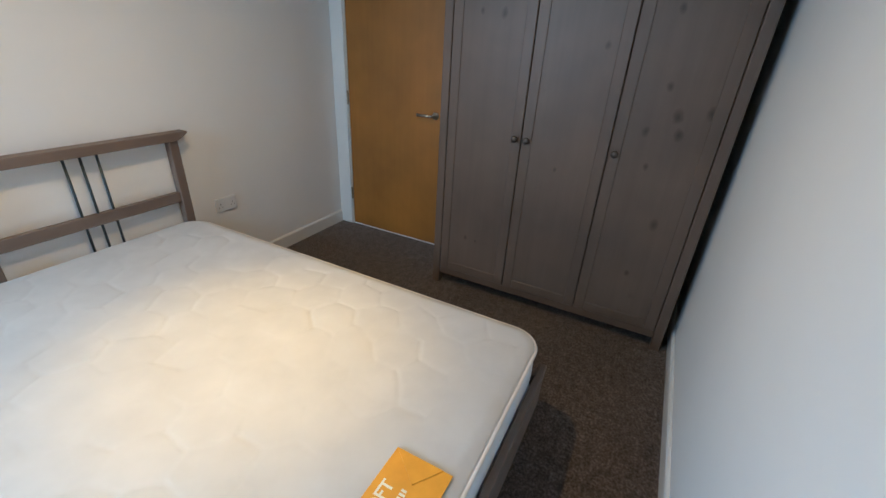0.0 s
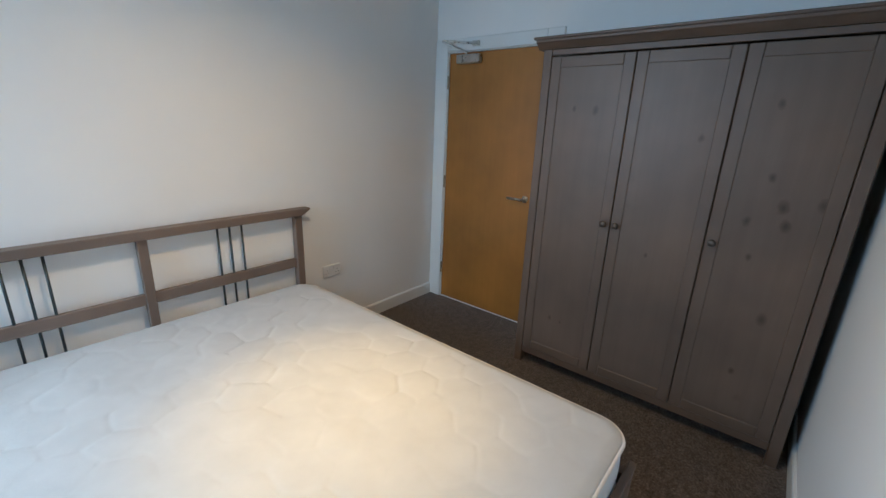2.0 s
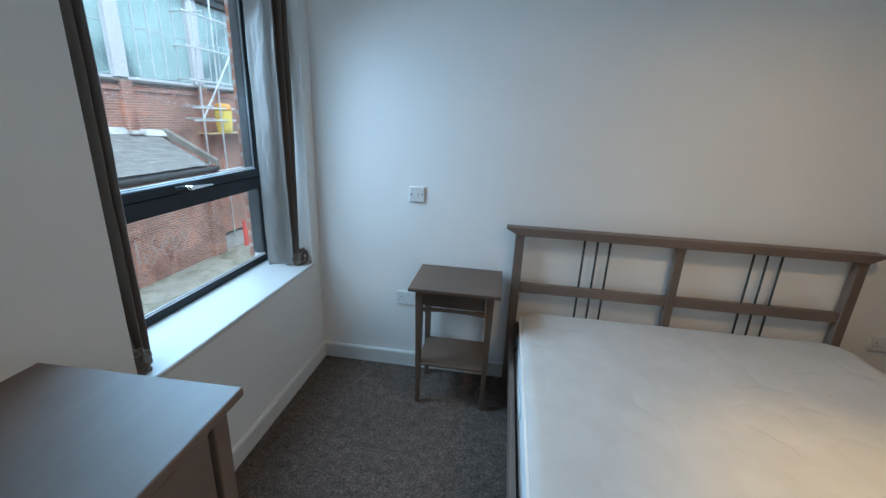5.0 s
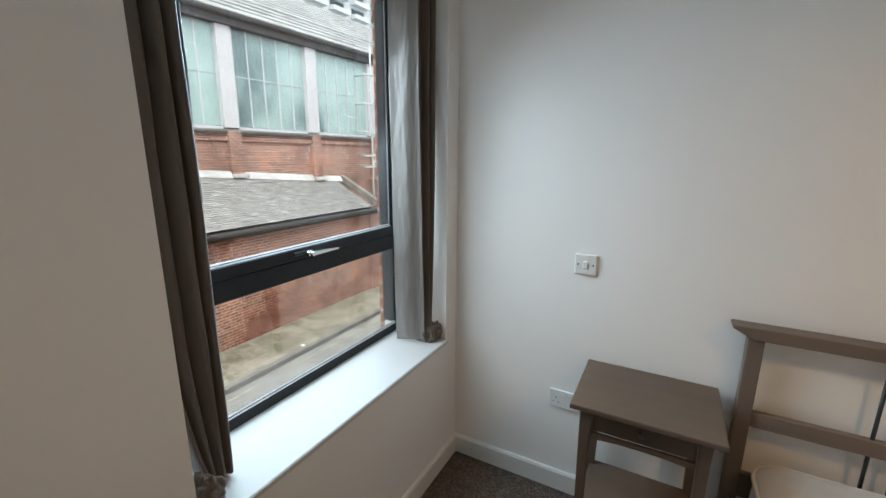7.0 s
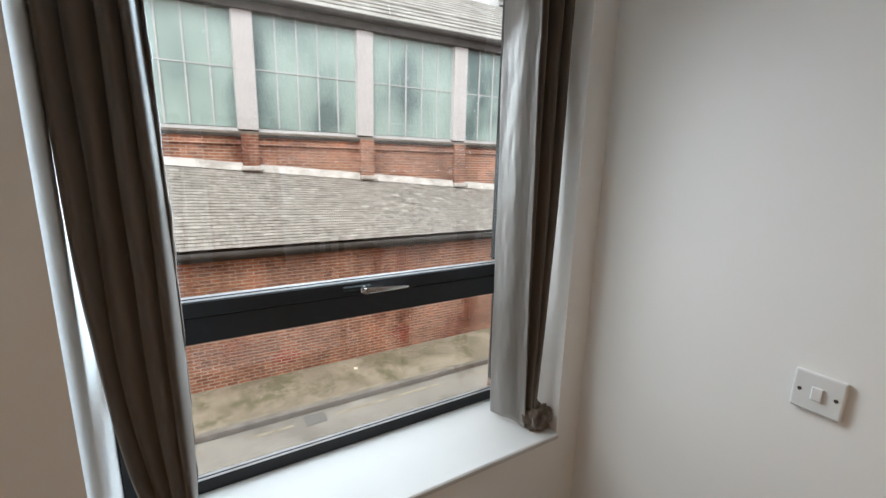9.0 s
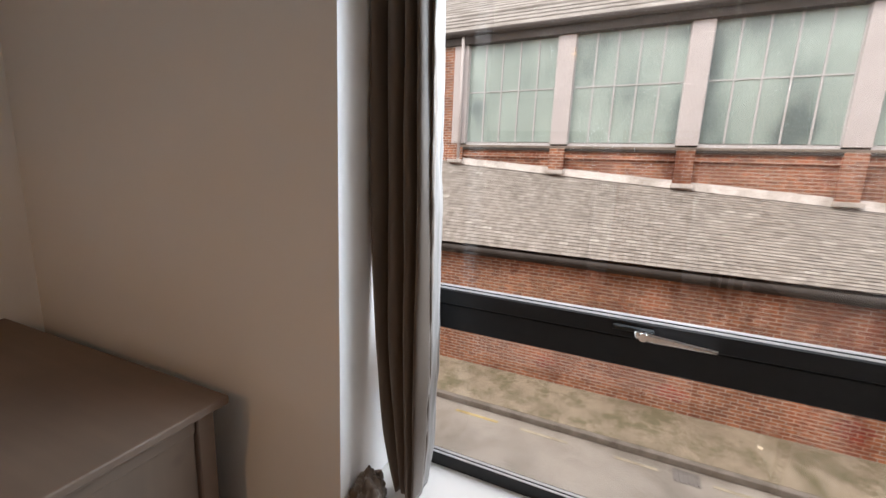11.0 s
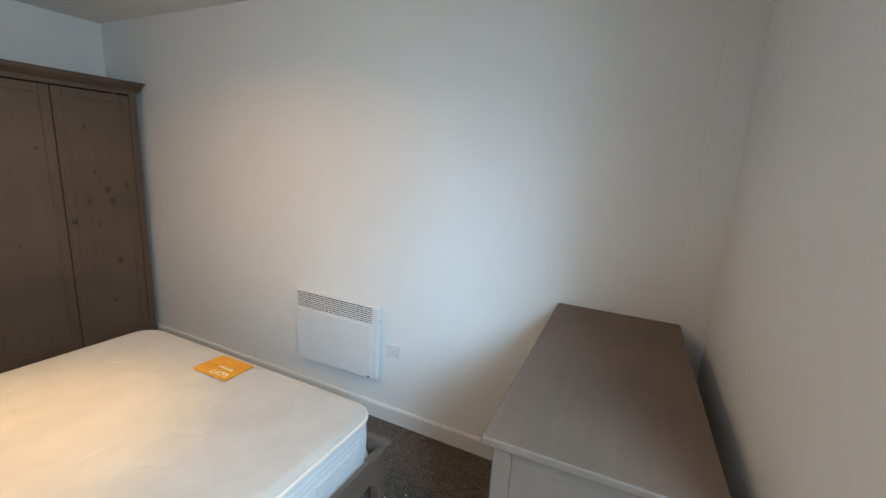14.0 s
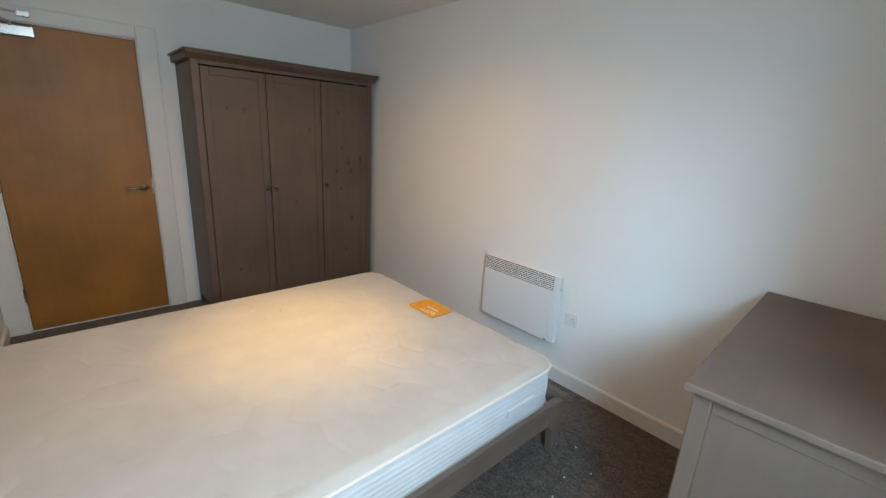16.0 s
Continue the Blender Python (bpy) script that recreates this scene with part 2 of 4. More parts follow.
GREY = (0.116, 0.080, 0.056)
CHEST = (0.158, 0.111, 0.083)
M = {
    "wall": painted("wall_paint", (0.84, 0.83, 0.81), 0.75, 120, 0.10, 0.02),
    "ceiling": painted("ceiling_paint", (0.82, 0.82, 0.80), 0.85, 100, 0.1, 0.02),
    "gloss": painted("white_gloss_paint", (0.76, 0.76, 0.74), 0.35, 60, 0.05, 0.03),
    # the white gloss darkened in colour to offset the window lamp's glare on the board
    "sill": painted("dimmed_white_gloss", (0.58, 0.585, 0.58), 0.4, 60, 0.05, 0.03),
    "plastic": painted("white_plastic", (0.74, 0.74, 0.73), 0.3, 200, 0.02, 0.01),
    "heater": painted("white_enamel", (0.80, 0.81, 0.82), 0.35, 200, 0.02, 0.02),
    "carpet": carpet_mat(),
    "wood_z": timber("grey_stained_pine_upright", GREY, 2),
    "wood_y": timber("grey_stained_pine_along", GREY, 1),
    "wood_x": timber("grey_stained_pine_across", GREY, 0),
    "chest_x": timber("chest_pine_across", CHEST, 0, 0.56),
    "chest_y": timber("chest_pine_along", CHEST, 1, 0.56, False),
    "chest_z": timber("chest_pine_upright", CHEST, 2, 0.56),
    "bed_x": timber("bed_wood_across", (0.165, 0.124, 0.098), 0, 0.55, False),
    "bed_y": timber("bed_wood_along", (0.165, 0.124, 0.098), 1, 0.55, False),
    "bed_z": timber("bed_wood_upright", (0.165, 0.124, 0.098), 2, 0.55, False),
    "oak": timber("oak_veneer", (0.33, 0.148, 0.024), 2, 0.46, False, 0.7),
    "steel": plain("satin_steel", (0.6, 0.58, 0.55), 0.28, 1.0),
    "chrome": plain("bright_chrome", (0.75, 0.75, 0.76), 0.12, 1.0),
    "brass": plain("aged_steel_hinge", (0.35, 0.30, 0.22), 0.4, 1.0),
    "black_steel": plain("black_steel", (0.03, 0.04, 0.045), 0.35, 0.3),
    "pewter": plain("dark_pewter", (0.10, 0.085, 0.075), 0.4, 0.6),
    # near-black for openings, whose shade is put into the colour
    "dark": plain("gap_shade_black", (0.01, 0.01, 0.01), 0.8),
    "mattress": cloth("mattress_ticking", (0.55, 0.533, 0.507), 0.9, 700, 0.15, 0.3),
    "mattress_side": cloth("mattress_border", (0.74, 0.76, 0.78), 0.9, 500, 0.1, 0.4),
    "piping": cloth("mattress_piping", (0.78, 0.72, 0.66), 0.8, 700, 0.1, 0.2),
    "orange": plain("orange_card", (0.74, 0.34, 0.018), 0.5),
    "print": plain("white_print", (0.85, 0.78, 0.62), 0.5),
    "curtain": cloth("taupe_satin", (0.098, 0.070, 0.050), 0.55, 1200, 0.3, 0.15),
    "lining": cloth("pale_lining", (0.21, 0.202, 0.195), 0.6, 1000, 0.2, 0.2),
    "satin": cloth("silver_grey_satin", (0.265, 0.252, 0.24), 0.36, 900, 0.4, 0.3),
    "alu": plain("anthracite_frame", (0.010, 0.013, 0.017), 0.6, 0.0),
    "gasket": plain("pale_glazing_bead", (0.60, 0.61, 0.62), 0.35),
    "glass": glass_mat("window_glass"),
    "brick_x": brick_mat("red_brickwork"),
    "brick_new": brick_mat("newer_red_brickwork", 1, (0.40, 0.105, 0.060), (0.24, 0.060, 0.045)),
    "brick_y": brick_mat("red_brickwork_return", 0),
    "slate": island_mat("weathered_slate", [(0.0, (0.27, 0.252, 0.234)), (0.5, (0.325, 0.303, 0.28)), (0.965, (0.36, 0.338, 0.315)), (0.99, (0.46, 0.44, 0.415))]),
    "roof": ground_mat("roof_sheeting", (0.31, 0.30, 0.285), 1.2),
    "lead": ground_mat("lead_flashing", (0.58, 0.56, 0.535), 2.0, None, 0.6),
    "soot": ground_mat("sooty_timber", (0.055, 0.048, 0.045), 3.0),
    "stone": ground_mat("stone_coping", (0.24, 0.21, 0.18), 2.5),
    "render": painted("pale_render", (0.56, 0.54, 0.54), 0.8, 40, 0.2, 0.06),
    "asphalt": ground_mat("wet_asphalt", (0.30, 0.28, 0.25), 0.8, None, 0.6),
    "pavement": ground_mat("mossy_pavement", (0.31, 0.27, 0.205), 1.0, (0.135, 0.125, 0.070)),
    "kerb": ground_mat("granite_kerb", (0.20, 0.185, 0.165), 3.0),
    "faded": ground_mat("faded_yellow_line", (0.37, 0.335, 0.25), 4.0),
    "yellow": ground_mat("worn_yellow_line", (0.46, 0.36, 0.15), 2.5),
    "obscured": clouded_glass("wired_obscured_glass", (0.36, 0.475, 0.45)),
    "tube": plain("galvanised_tube", (0.62, 0.62, 0.60), 0.4, 0.7),
    "hiviz": plain("yellow_plastic", (0.75, 0.58, 0.08), 0.5),
    "red": plain("red_plastic", (0.6, 0.06, 0.03), 0.5),
    "board": plain("scaffold_board", (0.55, 0.43, 0.22), 0.8),
    "concrete": painted("pale_concrete", (0.55, 0.56, 0.57), 0.8, 20, 0.2, 0.08),
    "bead": plain("grey_glazing_bead", (0.20, 0.21, 0.22), 0.4),
    "chalk": ground_mat("faded_spray_paint", (0.42, 0.36, 0.33), 3.0),
    "grey_drain": plain("iron_grate", (0.17, 0.16, 0.15), 0.7, 0.1),
}
lens_mat, _nt, _b = nodes_of("lamp_lens")
_b.inputs["Emission Color"].default_value = (1.0, 0.72, 0.42, 1)
_b.inputs["Emission Strength"].default_value = 2.0
M["lens"] = lens_mat


def knotty(name, c, knots):
    """Upright-grained pine with dark knots at given places across and up the board."""
    m = timber(name, c, 2)
    nt = m.node_tree
    bs = nt.nodes["Principled BSDF"]
    col = bs.inputs["Base Color"].links[0].from_socket
    t = nt.nodes.new("ShaderNodeTexCoord")
    warp = nt.nodes.new("ShaderNodeTexNoise")
    warp.inputs["Scale"].default_value = 22
    nt.links.new(t.outputs["Object"], warp.inputs["Vector"])
    for y, z, r in knots:
        mp = nt.nodes.new("ShaderNodeMapping")
        mp.inputs["Location"].default_value = (0, -0.5 * y / r, -0.5 * z / (1.5 * r))
        mp.inputs["Scale"].default_value = (0.0, 0.5 / r, 0.5 / (1.5 * r))
        nt.links.new(t.outputs["Object"], mp.inputs[0])
        ln = nt.nodes.new("ShaderNodeVectorMath")
        ln.operation = "LENGTH"
        nt.links.new(mp.outputs[0], ln.inputs[0])
        ad = nt.nodes.new("ShaderNodeMath")
        ad.operation = "MULTIPLY_ADD"
        ad.inputs[1].default_value = 0.5
        nt.links.new(warp.outputs["Fac"], ad.inputs[0])
        nt.links.new(ln.outputs["Value"], ad.inputs[2])
        col = mix(nt, "MULTIPLY", col, ramp(nt, ad.outputs[0], [(0.30, (0.40, 0.34, 0.30)), (0.52, (0.70, 0.66, 0.62)), (0.72, (1, 1, 1))]))
    nt.links.new(col, bs.inputs["Base Color"])
    return m


M["knotty_a"] = knotty("knotty_pine_door_a", GREY, [(0.50, 0.379, 0.016), (0.39, 1.609, 0.022), (0.505, 1.623, 0.014), (0.43, 0.37, 0.010)])
M["knotty_b"] = knotty("knotty_pine_door_b", GREY, [(-0.12, 1.50, 0.018), (0.02, 0.90, 0.012)])
M["knotty_c"] = knotty("knotty_pine_door_c", GREY, [(-0.382, 1.649, 0.018), (-0.415, 1.348, 0.020), (-0.478, 1.228, 0.027), (-0.50, 1.151, 0.024), (-0.363, 1.150, 0.020), (-0.403, 0.989, 0.015),
                                                   (-0.599, 1.256, 0.024), (-0.45, 0.42, 0.016)])


# ---- building helpers ----
def mesh_of(name, bm, material, smooth=False):
    me = bpy.data.meshes.new(name)
    bmesh.ops.recalc_face_normals(bm, faces=bm.faces)
    bm.to_mesh(me)
    bm.free()
    me.materials.append(M[material])
    if smooth:
        for p in me.polygons:
            p.use_smooth = True
    return me


def part(name, bm, material, parent, label="", smooth=False):
    ob = new(name, mesh_of(name, bm, material, smooth))
    ob.parent = parent
    if label:
        ob["label"] = label
    return ob


def thing(name, at, label, category, group="", kind="", rz=0):
    e = new(name)
    e.empty_display_size = 0.05
    e.matrix_world = pose(*at, 0, 0, rz)
    return tagged(e, label, category, group, kind)


def solid(name, bm, material, label, category, kind="structure", at=(0, 0, 0), smooth=False, group=""):
    ob = new(name, mesh_of(name, bm, material, smooth))
    ob.location = at
    return tagged(ob, label, category, group, kind)


def box(x0, y0, z0, x1, y1, z1, bevel=0.0, bm=None, seg=1):
    """A box between two corners, its edges eased."""
    b = bm or bmesh.new()
    r = bmesh.ops.create_cube(b, size=1.0)
    vs = r["verts"]
    for v in vs:
        v.co = Vector((x0 + (v.co.x + 0.5) * (x1 - x0), y0 + (v.co.y + 0.5) * (y1 - y0), z0 + (v.co.z + 0.5) * (z1 - z0)))
    if bevel:
        es = list({e for v in vs for e in v.link_edges})
        bmesh.ops.bevel(b, geom=es, offset=bevel, segments=seg, affect="EDGES", profile=0.5)
    return b


def prism(outline, axis, lo, hi, bevel=0.0):
    """An outline of two coordinates drawn out along an axis from lo to hi."""
    b = bmesh.new()
    rest = [i for i in range(3) if i != axis]

    def vert(p, d):
        c = [0, 0, 0]
        c[rest[0]], c[rest[1]], c[axis] = p[0], p[1], d
        return b.verts.new(c)
    a = [vert(p, lo) for p in outline]
    z = [vert(p, hi) for p in outline]
    b.faces.new(a)
    b.faces.new(z[::-1])
    n = len(outline)
    for i in range(n):
        b.faces.new((a[i], a[(i + 1) % n], z[(i + 1) % n], z[i]))
    bmesh.ops.recalc_face_normals(b, faces=b.faces)
    if bevel:
        bmesh.ops.bevel(b, geom=list(b.edges), offset=bevel, segments=1, affect="EDGES")
    return b


def rod(p, q, r0, r1=None, n=12, bm=None):
    b = bm or bmesh.new()
    p, q = Vector(p), Vector(q)
    m = Matrix.Translation((p + q) / 2) @ (q - p).to_track_quat("Z", "Y").to_matrix().to_4x4()
    bmesh.ops.create_cone(b, cap_ends=True, segments=n, radius1=r0, radius2=r0 if r1 is None else r1, depth=(q - p).length, matrix=m)
    return b


def turned(profile, axis=0, n=20, at=(0, 0, 0)):
    """A turned piece: radius and distance along an axis."""
    b = bmesh.new()
    rings = []
    for r, d in profile:
        ring = []
        for i in range(n):
            a = 2 * math.pi * i / n
            c = [0, 0, 0]
            c[axis] = d
            c[(axis + 1) % 3], c[(axis + 2) % 3] = r * math.cos(a), r * math.sin(a)
            ring.append(b.verts.new((c[0] + at[0], c[1] + at[1], c[2] + at[2])))
        rings.append(ring)
    for r0, r1 in zip(rings, rings[1:]):
        for i in range(n):
            b.faces.new((r0[i], r0[(i + 1) % n], r1[(i + 1) % n], r1[i]))
    b.faces.new(rings[0])
    b.faces.new(rings[-1])
    return b


def taper(x, y, z0, z1, w0, w1, bevel=0.002):
    """A square leg, w0 wide at the foot and w1 at the top, both centred near (x, y)."""
    b = bmesh.new()
    lo = [b.verts.new((x + sx * w0 / 2, y + sy * w0 / 2, z0)) for sx, sy in ((-1, -1), (1, -1), (1, 1), (-1, 1))]
    hi = [b.verts.new((x + sx * w1 / 2, y + sy * w1 / 2, z1)) for sx, sy in ((-1, -1), (1, -1), (1, 1), (-1, 1))]
    b.faces.new(lo[::-1])
    b.faces.new(hi)
    for i in range(4):
        b.faces.new((lo[i], lo[(i + 1) % 4], hi[(i + 1) % 4], hi[i]))
    if bevel:
        bmesh.ops.bevel(b, geom=list(b.edges), offset=bevel, segments=1, affect="EDGES")
    return b


# ---- the room ----
X1, Y1, YS = 4.20, 2.735, 0.052
WS, WN, WB, WT = 1.432, 2.63, 0.655, 2.28      # window opening: south, north, bottom, top
WD = 0.36                                     # depth of the outer wall
solid("floor", box(0, 0, -0.15, X1, Y1, 0), "carpet", "grey-brown flecked cut-pile carpet covering the whole floor", "carpet")
solid("ceiling", box(-WD, -0.12, CEIL, X1 + 0.12, Y1 + 0.12, CEIL + 0.15), "ceiling", "plain white painted flat ceiling", "ceiling")
b = box(-WD, -0.12, -0.15, 0, WS, CEIL)
box(-WD, WN, -0.15, 0, Y1 + 0.12, CEIL, bm=b)
box(-WD, WS, -0.15, 0, WN, WB, bm=b)
box(-WD, WS, WT, 0, WN, CEIL, bm=b)
solid("wall_west", b, "wall", "off-white painted outer wall with a deep window recess", "wall")
solid("wall_north", box(0, Y1, -0.15, X1, Y1 + 0.12, CEIL), "wall", "plain off-white painted wall behind the headboard", "wall")
solid("wall_south", box(0, -0.12, -0.15, X1, YS, CEIL), "wall", "plain off-white painted wall behind the heater", "wall")
DY0, DY1, DZ = 1.775, 2.605, 2.045
b = box(X1, -0.12, -0.15, X1 + 0.12, DY0, CEIL)
box(X1, DY1, -0.15, X1 + 0.12, Y1 + 0.12, CEIL, bm=b)
box(X1, DY0, DZ, X1 + 0.12, DY1, CEIL, bm=b)
solid("wall_east", b, "wall", "off-white painted wall with the bedroom doorway", "wall")
solid("wall_hall", box(X1 + 0.125, DY0 - 0.3, -0.15, X1 + 0.2, DY1 + 0.3, CEIL), "wall", "plain wall closing the place behind the door", "wall")
# boxed-in pipe in the corner by the chest of drawers
solid("pipe_boxing", box(-0.01, YS - 0.01, 0.0, 0.125, YS + 0.012, CEIL + 0.01, 0.004), "wall", "slim white painted pipe boxing in the corner", "pipe boxing")


def skirting(name, x0, y0, x1, y1):
    t = 0.016
    if x0 == x1:
        s = 1 if x0 < 2 else -1
        o = [(x0, 0.0), (x0 + s * t, 0.0), (x0 + s * t, 0.088), (x0 + s * (t - 0.006), 0.098), (x0, 0.098)]
        bm = prism(o, 1, y0, y1)
    else:
        s = 1 if y0 < 1 else -1
        o = [(y0, 0.0), (y0 + s * t, 0.0), (y0 + s * t, 0.088), (y0 + s * (t - 0.006), 0.098), (y0, 0.098)]
        bm = prism(o, 0, x0, x1)
    solid(name, bm, "gloss", "low white gloss-painted skirting board with an eased edge", "skirting board")


skirting("baseboard_north", 0, Y1 - 0.001, X1 - 0.02, Y1 - 0.001)
skirting("baseboard_west", 0.001, YS + 0.02, 0.001, Y1 - 0.018)
skirting("baseboard_south", 0.13, YS + 0.001, X1, YS + 0.001)

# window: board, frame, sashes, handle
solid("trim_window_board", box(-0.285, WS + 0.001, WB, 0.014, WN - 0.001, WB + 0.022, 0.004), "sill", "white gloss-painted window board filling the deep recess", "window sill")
win = thing("window_1", (-0.30, (WS + WN) / 2, WB), "dark anthracite two-part window with a slim chrome handle", "window", kind="structure")
hw = (WN - WS) / 2
FX0, FX1, FD = 0.004, 0.025, -0.045          # bars are shallow, the upright sides run back to the brickwork
for nm, a in (("frame_bottom", (FX0, -hw, 0.002, FX1 + 0.006, hw, 0.062)), ("frame_top", (FX0, -hw, WT - WB - 0.06, FX1, hw, WT - WB)),
              ("frame_side", (FD, -hw, 0.062, FX1, -hw + 0.035, WT - WB - 0.06)), ("frame_side", (FD, hw - 0.035, 0.062, FX1, hw, WT - WB - 0.06))):
    part(nm, box(*a, 0.003), "alu", win)
TZ = 0.443                                    # underside of the transom above the opening's base
part("transom", box(FX0, -hw + 0.035, TZ, FX1 + 0.004, hw - 0.035, TZ + 0.070, 0.003), "alu", win)
sash = part("sash", box(FX0 + 0.006, -hw + 0.036, TZ + 0.0725, FX1 + 0.012, hw - 0.036, TZ + 0.113, 0.003), "alu", win, "dark opening sash above the transom")
part("sash_top", box(FX0 + 0.006, -hw + 0.036, WT - WB - 0.11, FX1 + 0.012, hw - 0.036, WT - WB - 0.062, 0.003), "alu", sash)
part("sash_stile", box(FD + 0.012, -hw + 0.036, TZ + 0.1135, FX1 + 0.012, -hw + 0.060, WT - WB - 0.111, 0.003), "alu", sash)
part("sash_stile", box(FD + 0.012, hw - 0.060, TZ + 0.1135, FX1 + 0.012, hw - 0.036, WT - WB - 0.111, 0.003), "alu", sash)
for z0, par in ((TZ + 0.1135, sash), (0.0625, win)):
    y1 = hw - (0.061 if par is sash else 0.036)
    part("glazing_bead", prism([(FX1 - 0.002, z0), (FX1 + 0.008, z0), (FX1 + 0.006, z0 + 0.0030), (FX1 - 0.002, z0 + 0.0040)], 1, -y1, y1), "gasket", par, "pale aluminium glazing bead")
    part("gasket", prism([(FX1 - 0.002, z0 + 0.0042), (FX1 + 0.004, z0 + 0.0036), (FX1 + 0.003, z0 + 0.0058), (FX1 - 0.002, z0 + 0.0062)], 1, -y1, y1), "alu", par, "black rubber gasket")
    part("glazing_bead", prism([(FX1 - 0.002, z0 + 0.0064), (FX1 + 0.002, z0 + 0.0061), (FX1 - 0.001, z0 + 0.0095), (FX1 - 0.002, z0 + 0.0098)], 1, -y1, y1), "gasket", par, "pale sloping glazing bead")
part("glazing_bead", box(FX1 - 0.002, hw - 0.067, TZ + 0.124, FX1 + 0.005, hw - 0.0605, WT - WB - 0.112), "bead", sash, "pale glazing bead")
for nm, z0, z1, par, inset in (("pane", TZ + 0.115, WT - WB - 0.112, sash, 0.058), ("pane", 0.064, TZ - 0.001, win, 0.036)):
    g = part(nm, box(FX1 - 0.009, -hw + inset, z0, FX1 - 0.003, hw - inset, z1), "glass", par, "clear double-glazed pane")
    g.visible_shadow = False
hy, hz = 0.010, TZ + 0.093
hb = part("handle", box(FX1 + 0.011, hy - 0.055, hz - 0.004, FX1 + 0.020, hy + 0.03, hz + 0.009, 0.003), "black_steel", win, "slim chrome lever handle on a dark plate")
part("lever", prism([(hy - 0.008, hz - 0.009), (hy + 0.028, hz - 0.014), (hy + 0.146, hz - 0.012), (hy + 0.148, hz - 0.005), (hy + 0.034, hz + 0.004), (hy - 0.010, hz + 0.007)], 0, FX1 + 0.026, FX1 + 0.040, 0.003), "chrome", hb, "bright chrome lever")
part("lock_button", rod((FX1 + 0.021, hy + 0.008, hz - 0.003), (FX1 + 0.046, hy + 0.008, hz - 0.003), 0.010, 0.009, 16), "chrome", hb)

# door, lining, architrave, closer, hinges
door = thing("door_1", (X1, 0, 0), "closed oak-veneered flush door with steel lever and overhead closer", "door", kind="structure")
leaf = part("leaf", box(0.004, DY0 + 0.004, 0.008, 0.048, DY1 - 0.004, DZ - 0.004, 0.0015), "oak", door, "warm oak veneer leaf")
arch = [("architrave", (-0.018, DY1 + 0.006, 0, -0.001, Y1 - 0.003, DZ + 0.095)), ("architrave", (-0.018, DY0 - 0.125, 0, -0.001, DY0 - 0.006, DZ + 0.095)),
        ("architrave", (-0.0175, DY0 - 0.0055, DZ + 0.006, -0.001, DY1 + 0.0055, DZ + 0.095))]
for nm, a in arch:
    part(nm, box(*a, 0.004), "gloss", door, "white gloss-painted architrave")
for nm, a in (("lining", (-0.001, DY1 - 0.001, 0, 0.1, DY1 + 0.02, DZ)), ("lining", (-0.001, DY0 - 0.02, 0, 0.1, DY0 + 0.001, DZ)), ("lining", (-0.001, DY0, DZ - 0.001, 0.1, DY1, DZ + 0.02))):
    part(nm, box(*a), "gloss", door)
for hz_ in (0.28, 1.05, 1.83):
    part("hinge", rod((-0.010, DY1 - 0.002, hz_ - 0.05), (-0.010, DY1 - 0.002, hz_ + 0.05), 0.0075), "brass", door, "dull steel butt hinge")
rose = part("handle", turned([(0.026, 0.0), (0.026, -0.006), (0.022, -0.010), (0.010, -0.011), (0.010, -0.045)], 0, 20, (0.004, DY0 + 0.06, 1.0)), "steel", leaf, "satin steel lever handle", True)
part("lever", rod((-0.043, DY0 + 0.052, 1.0), (-0.043, DY0 + 0.185, 1.0), 0.0095), "steel", rose, "", True)
part("latch_plate", box(-0.0005, DY0 + 0.0045, 0.95, 0.0035, DY0 + 0.012, 1.07), "steel", leaf)
clo = part("closer", box(-0.045, DY1 - 0.31, DZ - 0.085, 0.003, DY1 - 0.10, DZ - 0.022, 0.006), "steel", door, "grey overhead door closer")
part("closer_arm", rod((-0.055, DY1 - 0.21, DZ - 0.018), (-0.13, DY1 - 0.030, DZ + 0.060), 0.009), "steel", clo)
part("closer_arm", rod((-0.13, DY1 - 0.030, DZ + 0.066), (-0.022, DY1 - 0.27, DZ + 0.050), 0.008), "steel", clo)
part("closer_bracket", box(-0.045, DY1 - 0.30, DZ + 0.030, -0.0185, DY1 - 0.24, DZ + 0.064, 0.003), "steel", clo)


def socket(name, x, y, z, facing, switch=False, double=True, label="white plastic double wall socket"):
    """A wall plate with its rockers and pin slots; facing is -1 for the north wall and 1 for the south."""
    w, h = (0.073 if double else 0.043), 0.043
    e = thing(name, (x, y, z), label, "light switch" if switch else "socket", rz=0 if facing < 0 else 180)
    part("plate", box(-w, -0.011, -h, w, -0.0005, h, 0.004, seg=2), "plastic", e)
    if switch:
        part("rocker", box(-0.010, -0.016, -0.015, 0.010, -0.0105, 0.015, 0.002), "plastic", e)
        for sx in (-1, 1):
            part("screw", rod((sx * w * 0.70, -0.0118, 0), (sx * w * 0.70, -0.008, 0), 0.004), "pewter", e)
    else:
        for sx in ((-1, 1) if double else (0.35,)):
            part("rocker", box(sx * 0.018 - 0.007, -0.014, 0.012, sx * 0.018 + 0.007, -0.0085, 0.032, 0.0015), "plastic", e)
            for dx, dz, ww, hh in ((0, 0.006, 0.002, 0.004), (-0.011, -0.014, 0.003, 0.002), (0.011, -0.014, 0.003, 0.002)):
                cx = sx * 0.042 + dx
                part("pin_slot", box(cx - ww, -0.0116, dz - hh, cx + ww, -0.0105, dz + hh), "dark", e)
    return e


